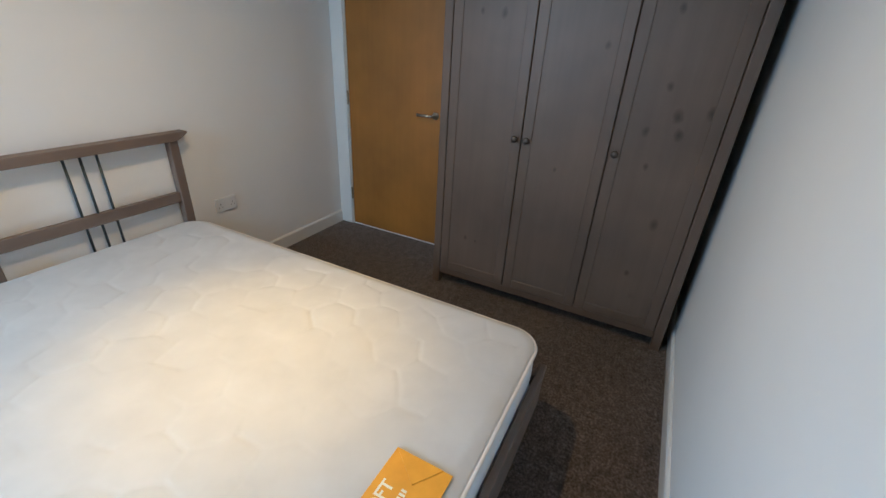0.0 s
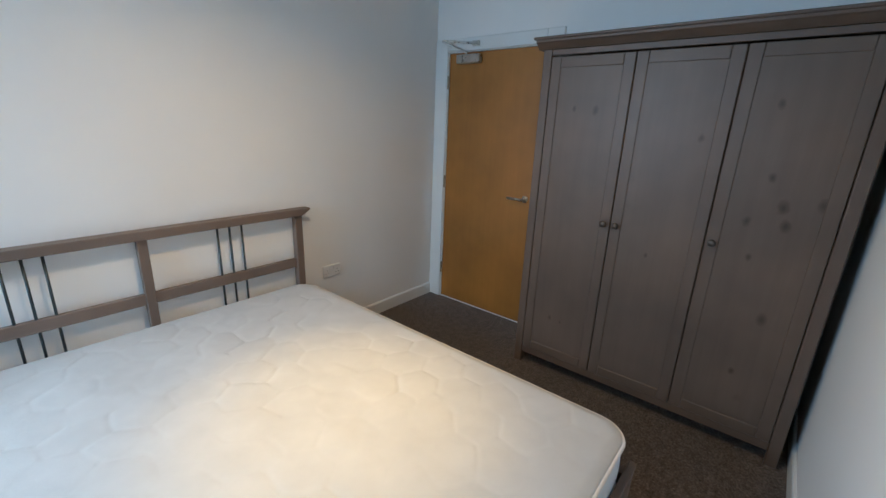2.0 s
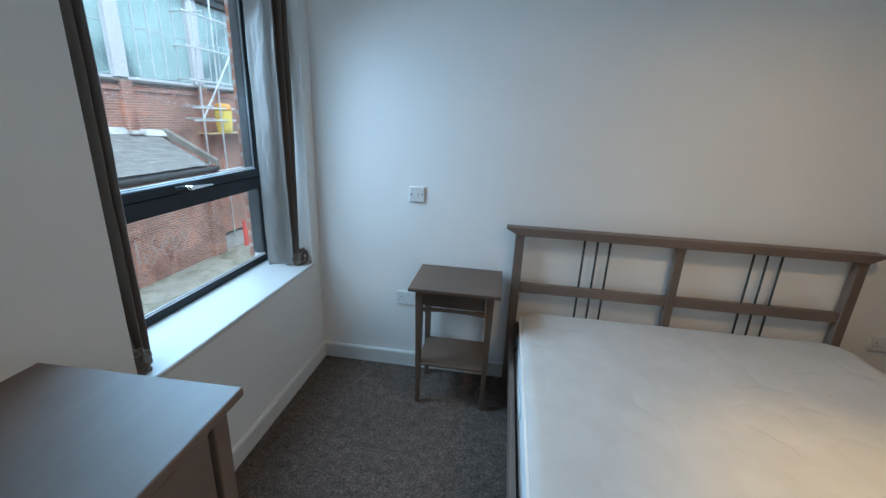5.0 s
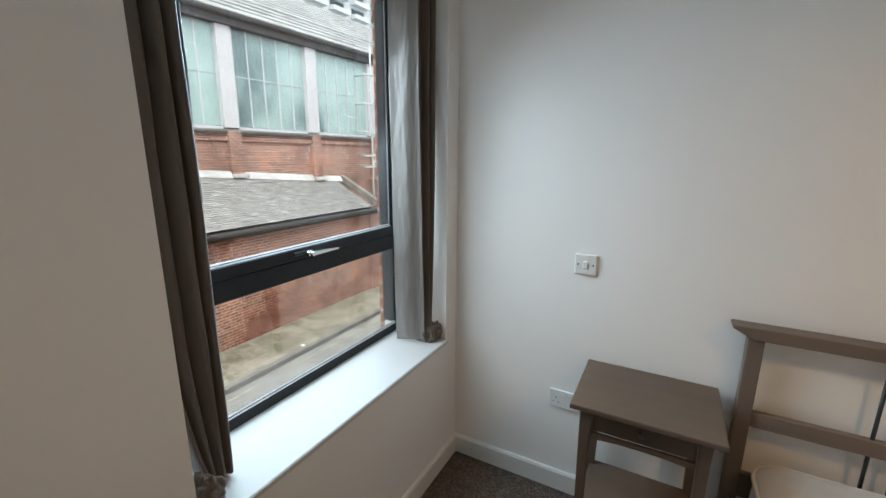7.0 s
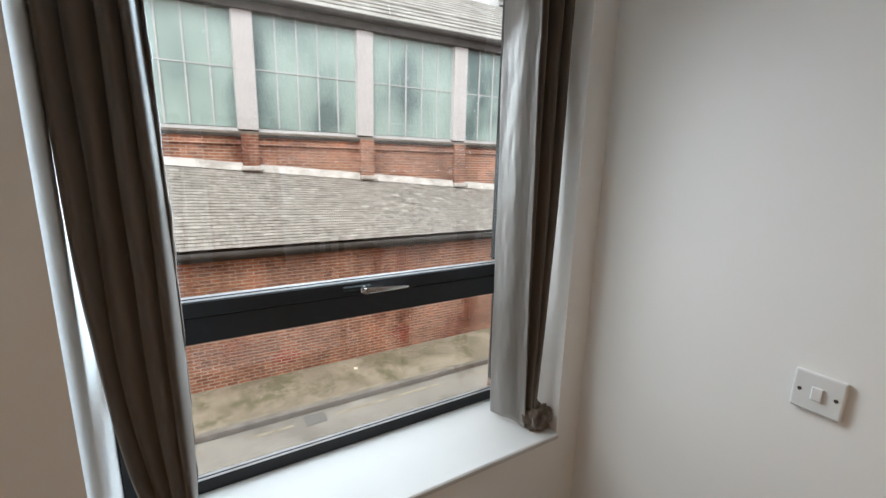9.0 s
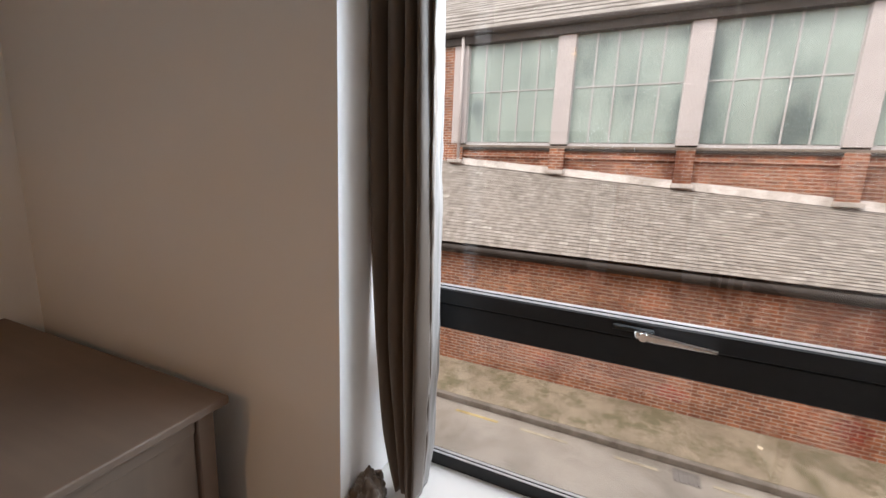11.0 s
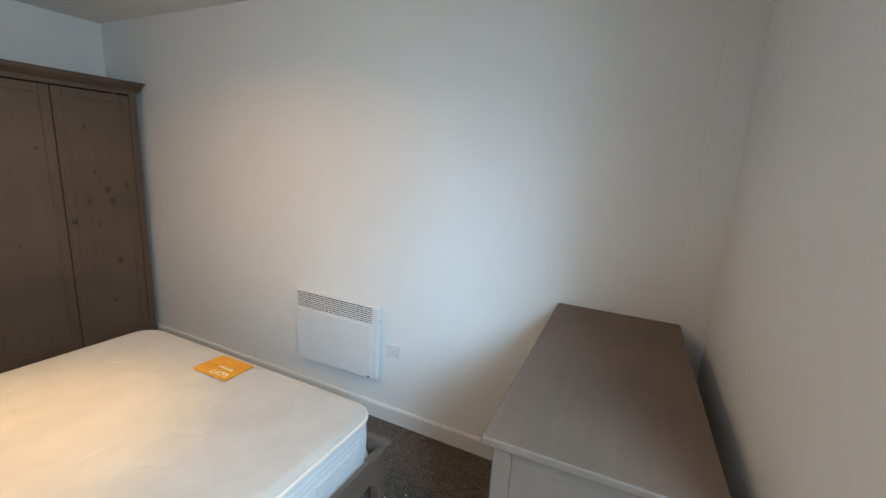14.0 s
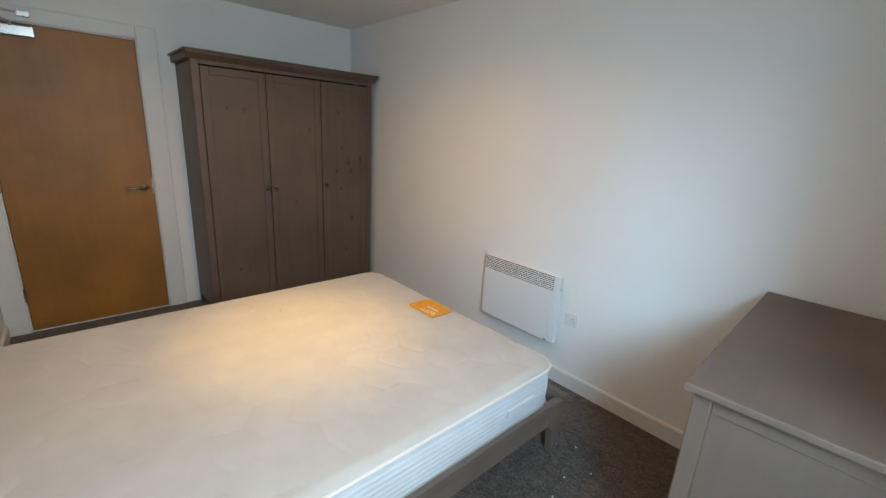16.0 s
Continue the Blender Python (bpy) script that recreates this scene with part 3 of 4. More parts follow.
socket("light_switch", 0.597, Y1, 1.102, -1, True, False, "white plastic switch plate with one small rocker on the wall")
socket("wall_socket", 0.560, Y1, 0.466, -1, label="white plastic double socket low on the wall behind the bedside table")
socket("wall_socket", 3.112, Y1, 0.483, -1, label="white plastic double socket low on the wall beside the headboard")
socket("wall_socket", 1.495, YS, 0.458, 1, double=False, label="small white square socket plate on the wall beside the heater")

# recessed ceiling lamp over the bed
dl = thing("ceiling_light", (LAMP_X, LAMP_Y, CEIL), "small round white recessed downlight in the ceiling, switched on", "ceiling light")
part("bezel", turned([(0.028, 0.0), (0.045, 0.0), (0.045, -0.004), (0.032, -0.006), (0.028, -0.003)], 2, 28), "plastic", dl, "", True)
part("lens", turned([(0.027, -0.001), (0.027, -0.003)], 2, 24), "lens", dl, "glowing warm lens")

# panel heater on the south wall
heat = thing("panel_heater", (1.886, YS, 0.492), "white wall-mounted electric panel heater with a slatted top grille", "heater")
HW, HH = 0.310, 0.225
part("body", box(-HW, 0.014, -HH, HW, 0.050, HH, 0.006, seg=2), "heater", heat, "white enamelled body")
part("wall_bracket", box(-HW + 0.06, 0.001, -HH + 0.05, HW - 0.06, 0.0135, HH - 0.06), "steel", heat)
part("front_panel", box(-HW + 0.036, 0.0505, -HH + 0.003, HW - 0.004, 0.058, HH - 0.112, 0.003), "heater", heat)
# thin flat sheet; the shade between the slats is its black colour
part("grille_shade", box(-HW + 0.040, 0.0505, HH - 0.106, HW - 0.010, 0.0512, HH - 0.006), "dark", heat)
for i in range(8):
    z = HH - 0.104 + i * 0.0124
    part("grille_slat", box(-HW + 0.040, 0.0514, z, HW - 0.010, 0.0550, z + 0.0068), "heater", heat)
part("control_knob", turned([(0.012, 0.0), (0.012, -0.010), (0.008, -0.012)], 0, 16, (-HW, 0.034, HH - 0.075)), "plastic", heat)
part("status_lamp", box(-HW + 0.046, 0.0505, -HH + 0.012, -HW + 0.062, 0.0592, -HH + 0.020), "pewter", heat)

# ---- wardrobe ----
WX, WY0, WY1, WH = 3.718, 0.112, 1.543, 1.970
wd = thing("wardrobe", (WX, (WY0 + WY1) / 2, 0), "grey-brown stained pine wardrobe with three closed doors and dark knobs", "wardrobe")
hy2 = (WY1 - WY0) / 2
dep = 0.475
part("side_panel", box(0.055, -hy2, 0.085, dep - 0.04, -hy2 + 0.018, WH - 0.06), "wood_z", wd)
part("side_panel", box(0.055, hy2 - 0.018, 0.085, dep - 0.04, hy2, WH - 0.06), "wood_z", wd)
for sy in (-1, 1):
    for x0 in (0.0, dep - 0.04):
        y = sy * (hy2 - 0.024)
        part("corner_post", box(x0, y - 0.0245, 0.0, x0 + 0.052, y + 0.0245, WH - 0.045, 0.003), "wood_z", wd)
    y = sy * (hy2 - 0.012)
    part("side_rail", box(0.053, y - 0.013, 0.80, dep - 0.041, y + 0.013, 0.87, 0.002), "wood_x", wd)
    part("side_rail", box(0.053, y - 0.013, 0.075, dep - 0.041, y + 0.013, 0.14, 0.002), "wood_x", wd)
part("back_panel", box(dep - 0.01, -hy2 + 0.05, 0.1, dep - 0.004, hy2 - 0.05, WH - 0.06), "wood_z", wd)
part("top_rail", box(0.002, -hy2 + 0.050, 1.895, 0.024, hy2 - 0.050, WH - 0.046, 0.002), "wood_y", wd)
part("bottom_rail", box(0.006, -hy2 + 0.050, 0.075, 0.024, hy2 - 0.050, 0.118, 0.002), "wood_y", wd)
# black sheet behind the doors paints the shade in their gaps
part("inner_dark", box(0.026, -hy2 + 0.051, 0.12, 0.030, hy2 - 0.051, 1.888), "dark", wd)
o = [(-0.004, WH - 0.045), (dep + 0.004, WH - 0.045), (dep + 0.004, WH), (-0.045, WH), (-0.045, WH - 0.014), (-0.038, WH - 0.016)]
part("cornice", prism(o, 1, -hy2 - 0.030, hy2 + 0.030, 0.002), "wood_y", wd, "projecting moulded cornice")
part("cornice_lip", prism([(-0.050, WH + 0.0005), (dep + 0.006, WH + 0.0005), (dep + 0.006, WH + 0.014), (-0.050, WH + 0.014)], 1, -hy2 - 0.045, hy2 + 0.045, 0.003), "wood_y", wd)
dw = (2 * hy2 - 0.10) / 3
for k in range(3):
    y0 = hy2 - 0.05 - (k + 1) * dw + 0.0025
    y1 = hy2 - 0.05 - k * dw - 0.0025
    zb, zt = 0.121, 1.886
    d = part("door", box(0.0045, y0 + 0.052, zb + 0.052, 0.020, y1 - 0.052, zt - 0.052), ("knotty_a", "knotty_b", "knotty_c")[k], wd, "framed pine door with a flat sunk panel")
    for a, ma in (((0.0, y0, zb, 0.024, y0 + 0.055, zt), "wood_z"), ((0.0, y1 - 0.055, zb, 0.024, y1, zt), "wood_z"),
                  ((0.0005, y0 + 0.0555, zt - 0.055, 0.024, y1 - 0.0555, zt), "wood_y"), ((0.0005, y0 + 0.0555, zb, 0.024, y1 - 0.0555, zb + 0.055), "wood_y")):
        part("door_frame", box(*a, 0.003), ma, d)
    ky = {0: y0 + 0.03, 1: y1 - 0.03, 2: y1 - 0.03}[k]
    part("knob", turned([(0.010, 0.0), (0.007, -0.010), (0.009, -0.015), (0.017, -0.020), (0.018, -0.026), (0.012, -0.032), (0.002, -0.034)], 0, 16, (0.0, ky, 1.03)), "pewter", d, "round dark turned knob", True)

# ---- bed ----
BX0, BX1, BYF, BYH = 1.175, 2.895, 0.600, 2.715
BC = (BX0 + BX1) / 2
bed = thing("double_bed", (BC, BYF, 0), "grey-brown wooden double bed frame with open slatted headboard", "bed")
bw, bl = (BX1 - BX0) / 2, BYH - BYF
for s in (-1, 1):
    part("headboard_post", box(s * 0.829 - 0.045, bl - 0.045, 0.0, s * 0.829 + 0.003, bl, 0.928, 0.003), "bed_z", bed)
part("headboard_post", box(-0.048, bl - 0.040, 0.30, -0.004, bl - 0.006, 0.929, 0.003), "bed_z", bed)
o = [(-0.862, 0.930), (0.824, 0.930), (0.884, 0.964), (0.884, 0.974), (-0.926, 0.974), (-0.926, 0.964)]
part("headboard_top_rail", prism(o, 1, bl - 0.062, bl + 0.004, 0.003), "bed_x", bed, "thick top rail with flared ends")
for s in (-1, 1):
    x0, x1 = sorted((s * 0.0225 - 0.026, s * 0.804 - 0.021))
    part("headboard_rail", box(x0, bl - 0.036, 0.595, x1, bl - 0.010, 0.652, 0.003), "bed_x", bed)
    part("headboard_rail", box(x0, bl - 0.036, 0.30, x1, bl - 0.010, 0.40, 0.003), "bed_x", bed)
    for dx in (0.350, 0.415, 0.482):
        part("headboard_bar", rod((s * dx - 0.025, bl - 0.023, 0.38), (s * dx - 0.025, bl - 0.023, 0.932), 0.0058, None, 10), "black_steel", bed, "thin black steel bar", True)
    part("side_rail", box(s * (bw - 0.020) - 0.012, 0.05, 0.185, s * (bw - 0.020) + 0.012, bl - 0.046, 0.305, 0.003), "bed_y", bed)
    # curved leg bracket below the side rail at the foot
    xo = s * (bw - 0.024)
    part("foot_leg", prism([(0.0, 0.0), (0.040, 0.0), (0.048, 0.10), (0.066, 0.155), (0.10, 0.184), (0.10, 0.30), (0.0, 0.30)], 0, xo - 0.022, xo + 0.022, 0.003), "bed_z", bed, "square foot with a curved bracket")
o = [(-bw + 0.045, 0.165), (bw - 0.045, 0.165), (bw - 0.030, 0.29), (bw + 0.012, 0.318), (bw + 0.012, 0.326), (-bw - 0.012, 0.326), (-bw - 0.012, 0.318), (-bw + 0.030, 0.29)]
part("foot_rail", prism(o, 1, -0.030, -0.001, 0.003), "bed_x", bed, "low foot rail with flared ends")
part("slat_base", box(-bw + 0.04, 0.01, 0.225, bw - 0.04, bl - 0.05, 0.25), "bed_x", bed)

# ---- mattress ----
MX0, MX1, MY0, MY1, MZ0, MZ1 = 1.228, 2.872, 0.608, 2.668, 0.262, 0.495
mat = thing("mattress", ((MX0 + MX1) / 2, (MY0 + MY1) / 2, MZ0), "bare white quilted mattress lying on the bed frame", "mattress")
mw, ml, mh = (MX1 - MX0) / 2, (MY1 - MY0) / 2, MZ1 - MZ0


def rounded(nx, ny, hx, hy, r):
    """Maps a square grid onto a rectangle with round corners."""
    def f(i, j):
        u, v = 2 * i / nx - 1, 2 * j / ny - 1
        x, y = u * hx, v * hy
        m = max(abs(x) - (hx - r), 0), max(abs(y) - (hy - r), 0)
        if m[0] and m[1]:
            q = max(m) / math.hypot(*m)
            x = math.copysign(hx - r + m[0] * q, x)
            y = math.copysign(hy - r + m[1] * q, y)
        return x, y
    return f


def quilt(x, y):
    """Stitched honeycomb: creases along parts of the cell edges, each cell puckered its own way."""
    sx, sy = 0.180, 0.178
    px = x / sx + 0.16 * math.sin(5 * y) + 0.22 * noise.noise((x * 5, y * 5, 12.0))
    py = y / sy + 0.10 * math.sin(6 * x + 1) + 0.22 * noise.noise((x * 5, y * 5, 17.0))
    best = []
    for oy in (-1, 0, 1, 2):
        row = math.floor(py / 0.866) + oy
        for ox in (-1, 0, 1, 2):
            cx = math.floor(px) + ox + 0.5 * (row % 2) - 0.5
            best.append((math.hypot(px - cx, py - row * 0.866), cx, row))
    best.sort()
    d0, cx, row = best[0]
    dip = 0.0
    for d, nx, nr in best[1:6]:
        # every seam between two cells is drawn in by its own amount
        w = min(1.0, max(0.05, 0.42 + 1.5 * noise.noise(((cx + nx) * 0.83 + 0.31, (row + nr) * 0.77 + 0.47, 3.3))))
        e = d - d0
        dip += w * (0.0033 * math.exp(-e / 0.20) + 0.0017 * math.exp(-(e / 0.05) ** 2))
    lean = 0.0035 * noise.noise((cx * 1.7, row * 2.3, 6.0)) * (px - cx) + 0.0045 * noise.noise((cx * 2.1, row * 1.3, 2.0)) * (py - row * 0.866)
    fade = min(1.0, max(0.25, 0.65 + 1.5 * noise.noise((x * 2.3, y * 2.3, 4.0))))
    return -dip * fade + lean * (0.5 + 0.7 * fade) + 0.0026 * noise.noise((x * 4, y * 4, 1)) + 0.0009 * noise.noise((x * 16, y * 16, 9))


NX, NY = 230, 288
f = rounded(NX, NY, mw, ml, 0.11)
vs, fs = [], []
for j in range(NY + 1):
    for i in range(NX + 1):
        x, y = f(i, j)
        e = min(mw - abs(x), ml - abs(y))
        rr = math.hypot(max(abs(x) - (mw - 0.11), 0), max(abs(y) - (ml - 0.11), 0))
        if rr:
            e = min(e, 0.11 - rr)
        edge = max(0.0, 1 - max(e, 0) / 0.05)
        vs.append((x, y, mh + quilt(x, y) * (1 - edge) - 0.016 * edge ** 2))
for j in range(NY):
    for i in range(NX):
        a = j * (NX + 1) + i
        fs.append((a, a + 1, a + NX + 2, a + NX + 1))
# underside closes the cover
n0 = len(vs)
rim = [j * (NX + 1) + i for (i, j) in [(i, 0) for i in range(NX)] + [(NX, j) for j in range(NY)] + [(i, NY) for i in range(NX, 0, -1)] + [(0, j) for j in range(NY, 0, -1)]]
for k in rim:
    vs.append((vs[k][0], vs[k][1], mh - 0.03))
n = len(rim)
for k in range(n):
    fs.append((rim[k], n0 + k, n0 + (k + 1) % n, rim[(k + 1) % n]))
fs.append(tuple(n0 + k for k in range(n))[::-1])
me = bpy.data.meshes.new("quilted_top")
me.from_pydata(vs, [], fs)
me.materials.append(M["mattress"])
for p in me.polygons:
    p.use_smooth = True
top = new("quilted_top", me)
top.parent = mat
top["label"] = "white quilted top with stitched honeycomb"


def rim_loop(hx, hy, r, n=14):
    pts = []
    for cx, cy, a0 in ((hx - r, hy - r, 0), (-hx + r, hy - r, 90), (-hx + r, -hy + r, 180), (hx - r, -hy + r, 270)):
        for k in range(n + 1):
            a = radians(a0 + 90 * k / n)
            pts.append((cx + r * math.cos(a), cy + r * math.sin(a)))
    return pts


def border(z_steps, name, material, label):
    """A padded band round the mattress, its bulge given step by step."""
    bm = bmesh.new()
    rings = []
    for z, d in z_steps:
        rings.append([bm.verts.new((x, y, z)) for x, y in dense(rim_loop(mw + d, ml + d, 0.11 + d))])
    for r0, r1 in zip(rings, rings[1:]):
        for k in range(len(r0)):
            bm.faces.new((r0[k], r0[(k + 1) % len(r0)], r1[(k + 1) % len(r0)], r1[k]))
    bm.faces.new(rings[0])
    bm.faces.new(rings[-1])
    return part(name, bm, material, mat, label, True)


def dense(pts, step=0.06):
    out = []
    for p, q in zip(pts, pts[1:] + pts[:1]):
        k = max(1, int(math.hypot(q[0] - p[0], q[1] - p[1]) / step))
        out += [(p[0] + (q[0] - p[0]) * i / k, p[1] + (q[1] - p[1]) * i / k) for i in range(k)]
    return out


steps = []
for k in range(0, 33):
    t = k / 32
    z = 0.014 + t * (mh - 0.046)
    steps.append((z, -0.004 + 0.006 * math.sin(math.pi * t) + 0.0028 * abs(math.sin(t * math.pi * 8))))
border(steps, "border", "mattress_side", "ribbed pale side band")
for zc in (0.012, mh - 0.024):
    bm = bmesh.new()
    loop = dense(rim_loop(mw + 0.002, ml + 0.002, 0.112))
    rings = []
    for k, (x, y) in enumerate(loop):
        xa, ya = loop[k - 1]
        xb, yb = loop[(k + 1) % len(loop)]
        t = Vector((xb - xa, yb - ya, 0)).normalized()
        nrm = Vector((t.y, -t.x, 0))
        rings.append([bm.verts.new(Vector((x, y, zc)) + nrm * 0.0085 * math.cos(a) + Vector((0, 0, 0.0085 * math.sin(a)))) for a in [i * math.pi / 4 for i in range(8)]])
    for k in range(len(rings)):
        r0, r1 = rings[k], rings[(k + 1) % len(rings)]
        for i in range(8):
            bm.faces.new((r0[i], r0[(i + 1) % 8], r1[(i + 1) % 8], r1[i]))
    part("piping", bm, "piping", mat, "", True)
part("side_handle", box(-mw - 0.012, -ml + 0.19, 0.085, -mw - 0.005, -ml + 0.38, 0.125, 0.003), "mattress_side", mat, "stitched fabric carrying handle")
part("side_handle", box(-mw - 0.012, ml - 0.75, 0.085, -mw - 0.005, ml - 0.55, 0.125, 0.003), "mattress_side", mat, "stitched fabric carrying handle")

# orange card label on the mattress, near the foot
card = thing("card_label", (2.057, 0.726, MZ1 + 0.004), "orange printed card label lying on the mattress", "label")
part("card", box(-0.115, -0.083, 0, 0.115, 0.083, 0.002), "orange", card)
part("flap", prism([(0.114, 0.082), (0.042, -0.006), (0.114, -0.057)], 2, 0.0024, 0.0065, 0.001), "orange", card, "folded-over corner")
word = bpy.data.curves.new("word", "FONT")
word.body, word.size, word.extrude = "LOFT", 0.045, 0.0002
word.offset = 0.0009
word_ob = bpy.data.objects.new("word", word)
letters = bpy.data.meshes.new_from_object(word_ob)
bpy.data.objects.remove(word_ob)
bm = bmesh.new()
bm.from_mesh(letters)
bpy.data.meshes.remove(letters)
wx = max(v.co.x for v in bm.verts)
for v in bm.verts:
    v.co = (v.co.x * 0.110 / wx - 0.084, v.co.y + 0.032, v.co.z + 0.0024)
part("lettering", bm, "print", card, "white capital letters LOFT")
for k in range(9):
    part("print_bar", box(-0.066 + 0.0105 * k, -0.004 - 0.002 * (k % 2), 0.0022, -0.0595 + 0.0105 * k, 0.010, 0.0026), "print", card)

# scraps of white lint on the carpet by the bed foot
rnd = random.Random(3)
for x, y in ((1.20, 0.56), (1.05, 0.72), (1.12, 0.50), (0.98, 0.60), (1.30, 0.50), (1.02, 0.86)):
    e = thing("lint", (x, y, 0.001), "tiny tuft of white fluff on the carpet", "lint", group="fluff on the carpet")
    bm = bmesh.new()
    bmesh.ops.create_icosphere(bm, subdivisions=2, radius=0.0042)
    for v in bm.verts:
        v.co *= 1 + 0.5 * noise.noise(v.co * 300 + Vector((x, y, 0)) * 50)
        v.co.z = max(0, v.co.z * 0.6 + 0.002)
    part("tuft", bm, "piping", e)

# ---- bedside table ----
bt = thing("bedside_table", (0.876, 2.532, 0), "grey-brown bedside table with a drawer and a low shelf", "bedside table")
part("tabletop", box(-0.232, -0.190, 0.680, 0.232, 0.182, 0.700, 0.004, seg=2), "wood_x", bt)
for sx in (-1, 1):
    for sy in (-1, 1):
        bm = taper(sx * 0.178, sy * 0.135, 0, 0.679, 0.024, 0.038)
        for v in bm.verts:
            if v.co.z > 0.3:
                v.co.x += sx * 0.004
        part("leg", bm, "wood_z", bt)
    part("side_apron", box(sx * 0.180 - 0.009, -0.118, 0.560, sx * 0.180 + 0.009, 0.118, 0.6785), "wood_y", bt)
part("back_apron", box(-0.161, 0.126, 0.560, 0.161, 0.144, 0.6785), "wood_x", bt)
part("bottom_apron", prism([(-0.160, 0.556), (-0.11, 0.561), (-0.07, 0.565), (0.0, 0.566), (0.07, 0.565), (0.11, 0.561), (0.160, 0.556), (0.160, 0.580), (-0.160, 0.580)], 1, -0.146, -0.128, 0.0015), "wood_x", bt, "front apron with a curved lower edge")
dr = part("drawer", box(-0.157, -0.136, 0.586, 0.157, -0.118, 0.674, 0.002), "wood_x", bt, "small drawer front")
part("knob", turned([(0.006, 0.0), (0.005, -0.008), (0.010, -0.013), (0.011, -0.018), (0.006, -0.022)], 1, 14, (0.0, -0.136, 0.63)), "pewter", dr, "", True)
part("shelf", box(-0.185, -0.150, 0.238, 0.185, 0.150, 0.254, 0.003), "wood_x", bt)

# ---- chest of drawers ----
ch = thing("chest_of_drawers", (0.331, 0.613, 0), "grey-brown stained chest of drawers in the corner by the window", "chest of drawers", rz=1.6)
cw, cl, chh = 0.248, 0.540, 0.952
part("top", box(-cw, -cl, chh - 0.022, cw, cl, chh, 0.004, seg=2), "chest_y", ch, "smooth plain overhanging top")
ix, iy = cw - 0.022, cl - 0.030
for sx in (-1, 1):
    for sy in (-1, 1):
        part("corner_post", box(sx * (ix - 0.022) - 0.022, sy * (iy - 0.022) - 0.022, 0, sx * (ix - 0.022) + 0.022, sy * (iy - 0.022) + 0.022, chh - 0.0225, 0.003), "chest_z", ch)
for sy in (-1, 1):
    y = sy * (iy - 0.020)
    part("side_panel", box(-ix + 0.045, y - 0.006, 0.12, ix - 0.045, y + 0.006, chh - 0.023), "chest_z", ch)
    part("side_rail", box(-ix + 0.0445, y - 0.012, 0.07, ix - 0.0445, y + 0.012, 0.13, 0.002), "chest_x", ch)
    part("side_rail", box(-ix + 0.0445, y - 0.012, chh - 0.075, ix - 0.0445, y + 0.012, chh - 0.0235, 0.002), "chest_x", ch)
part("back_panel", box(-ix + 0.008, -iy + 0.045, 0.10, -ix + 0.014, iy - 0.045, chh - 0.023), "chest_y", ch)
# solid black block paints the shade behind the drawers
part("carcass", box(-ix + 0.02, -iy + 0.046, 0.125, ix - 0.045, iy - 0.046, chh - 0.0235), "dark", ch)
part("bottom_rail", box(ix - 0.040, -iy + 0.0445, 0.07, ix - 0.012, iy - 0.0445, 0.125, 0.002), "chest_y", ch)
part("top_rail", box(ix - 0.040, -iy + 0.0445, chh - 0.052, ix - 0.012, iy - 0.0445, chh - 0.0235, 0.002), "chest_y", ch)
dz = (chh - 0.056 - 0.13) / 3
for k in range(3):
    z0 = 0.13 + k * dz
    dr = part("drawer", box(ix - 0.034, -iy + 0.049, z0 + 0.003, ix - 0.010, iy - 0.049, z0 + dz - 0.003, 0.003), "chest_y", ch, "wide plain drawer front")
    for sy in (-1, 1):
        part("knob", turned([(0.010, 0.0), (0.007, 0.010), (0.016, 0.018), (0.018, 0.024), (0.010, 0.031), (0.002, 0.032)], 0, 16, (ix - 0.010, sy * 0.27, z0 + dz * 0.55)), "pewter", dr, "round dark knob", True)


# ---- curtains ----
def curtain(name, line, z0, z1, label, sway, nv=90):
    """A gathered sheet: line(u, v) gives x, y across the folds; v runs up."""
    e = thing(name, (line(0.5, 0)[0], line(0.5, 0)[1], z0), label, "curtain", group="pair of window curtains")
    ox, oy = e.location.x, e.location.y
    nu = 150
    vs, fs = [], []
    for j in range(nv + 1):
        v = j / nv
        for i in range(nu + 1):
            x, y = line(i / nu, v)
            vs.append((x - ox, y - oy, v * (z1 - z0) + sway(i / nu, v)))
    for j in range(nv):
        for i in range(nu):
            a = j * (nu + 1) + i
            fs.append((a, a + 1, a + nu + 2, a + nu + 1))
    return e, vs, fs, nu, nv


def curtain_part(name, e, vs, fs, material, label, cols, nu, nv):
    """The strip of the sheet between two columns, with its own thickness."""
    c0, c1 = cols
    keep = [(j * (nu + 1) + i) for j in range(nv + 1) for i in range(c0, c1 + 1)]
    idx = {k: n for n, k in enumerate(keep)}
    ff = [tuple(idx[k] for k in q) for q in fs if all(k in idx for k in q)]
    me = bpy.data.meshes.new(name)
    me.from_pydata([vs[k] for k in keep], [], ff)
    me.materials.append(M[material])
    for p in me.polygons:
        p.use_smooth = True
    ob = new(name, me)
    ob.parent = e
    if label:
        ob["label"] = label
    s = ob.modifiers.new("thickness", "SOLIDIFY")
    s.thickness, s.offset = 0.004, 0.0
    return ob


def tube(k, n, sharp=0.55):
    """Round folds side by side, parted by narrow valleys."""
    return abs(math.sin(math.pi * n * k)) ** sharp


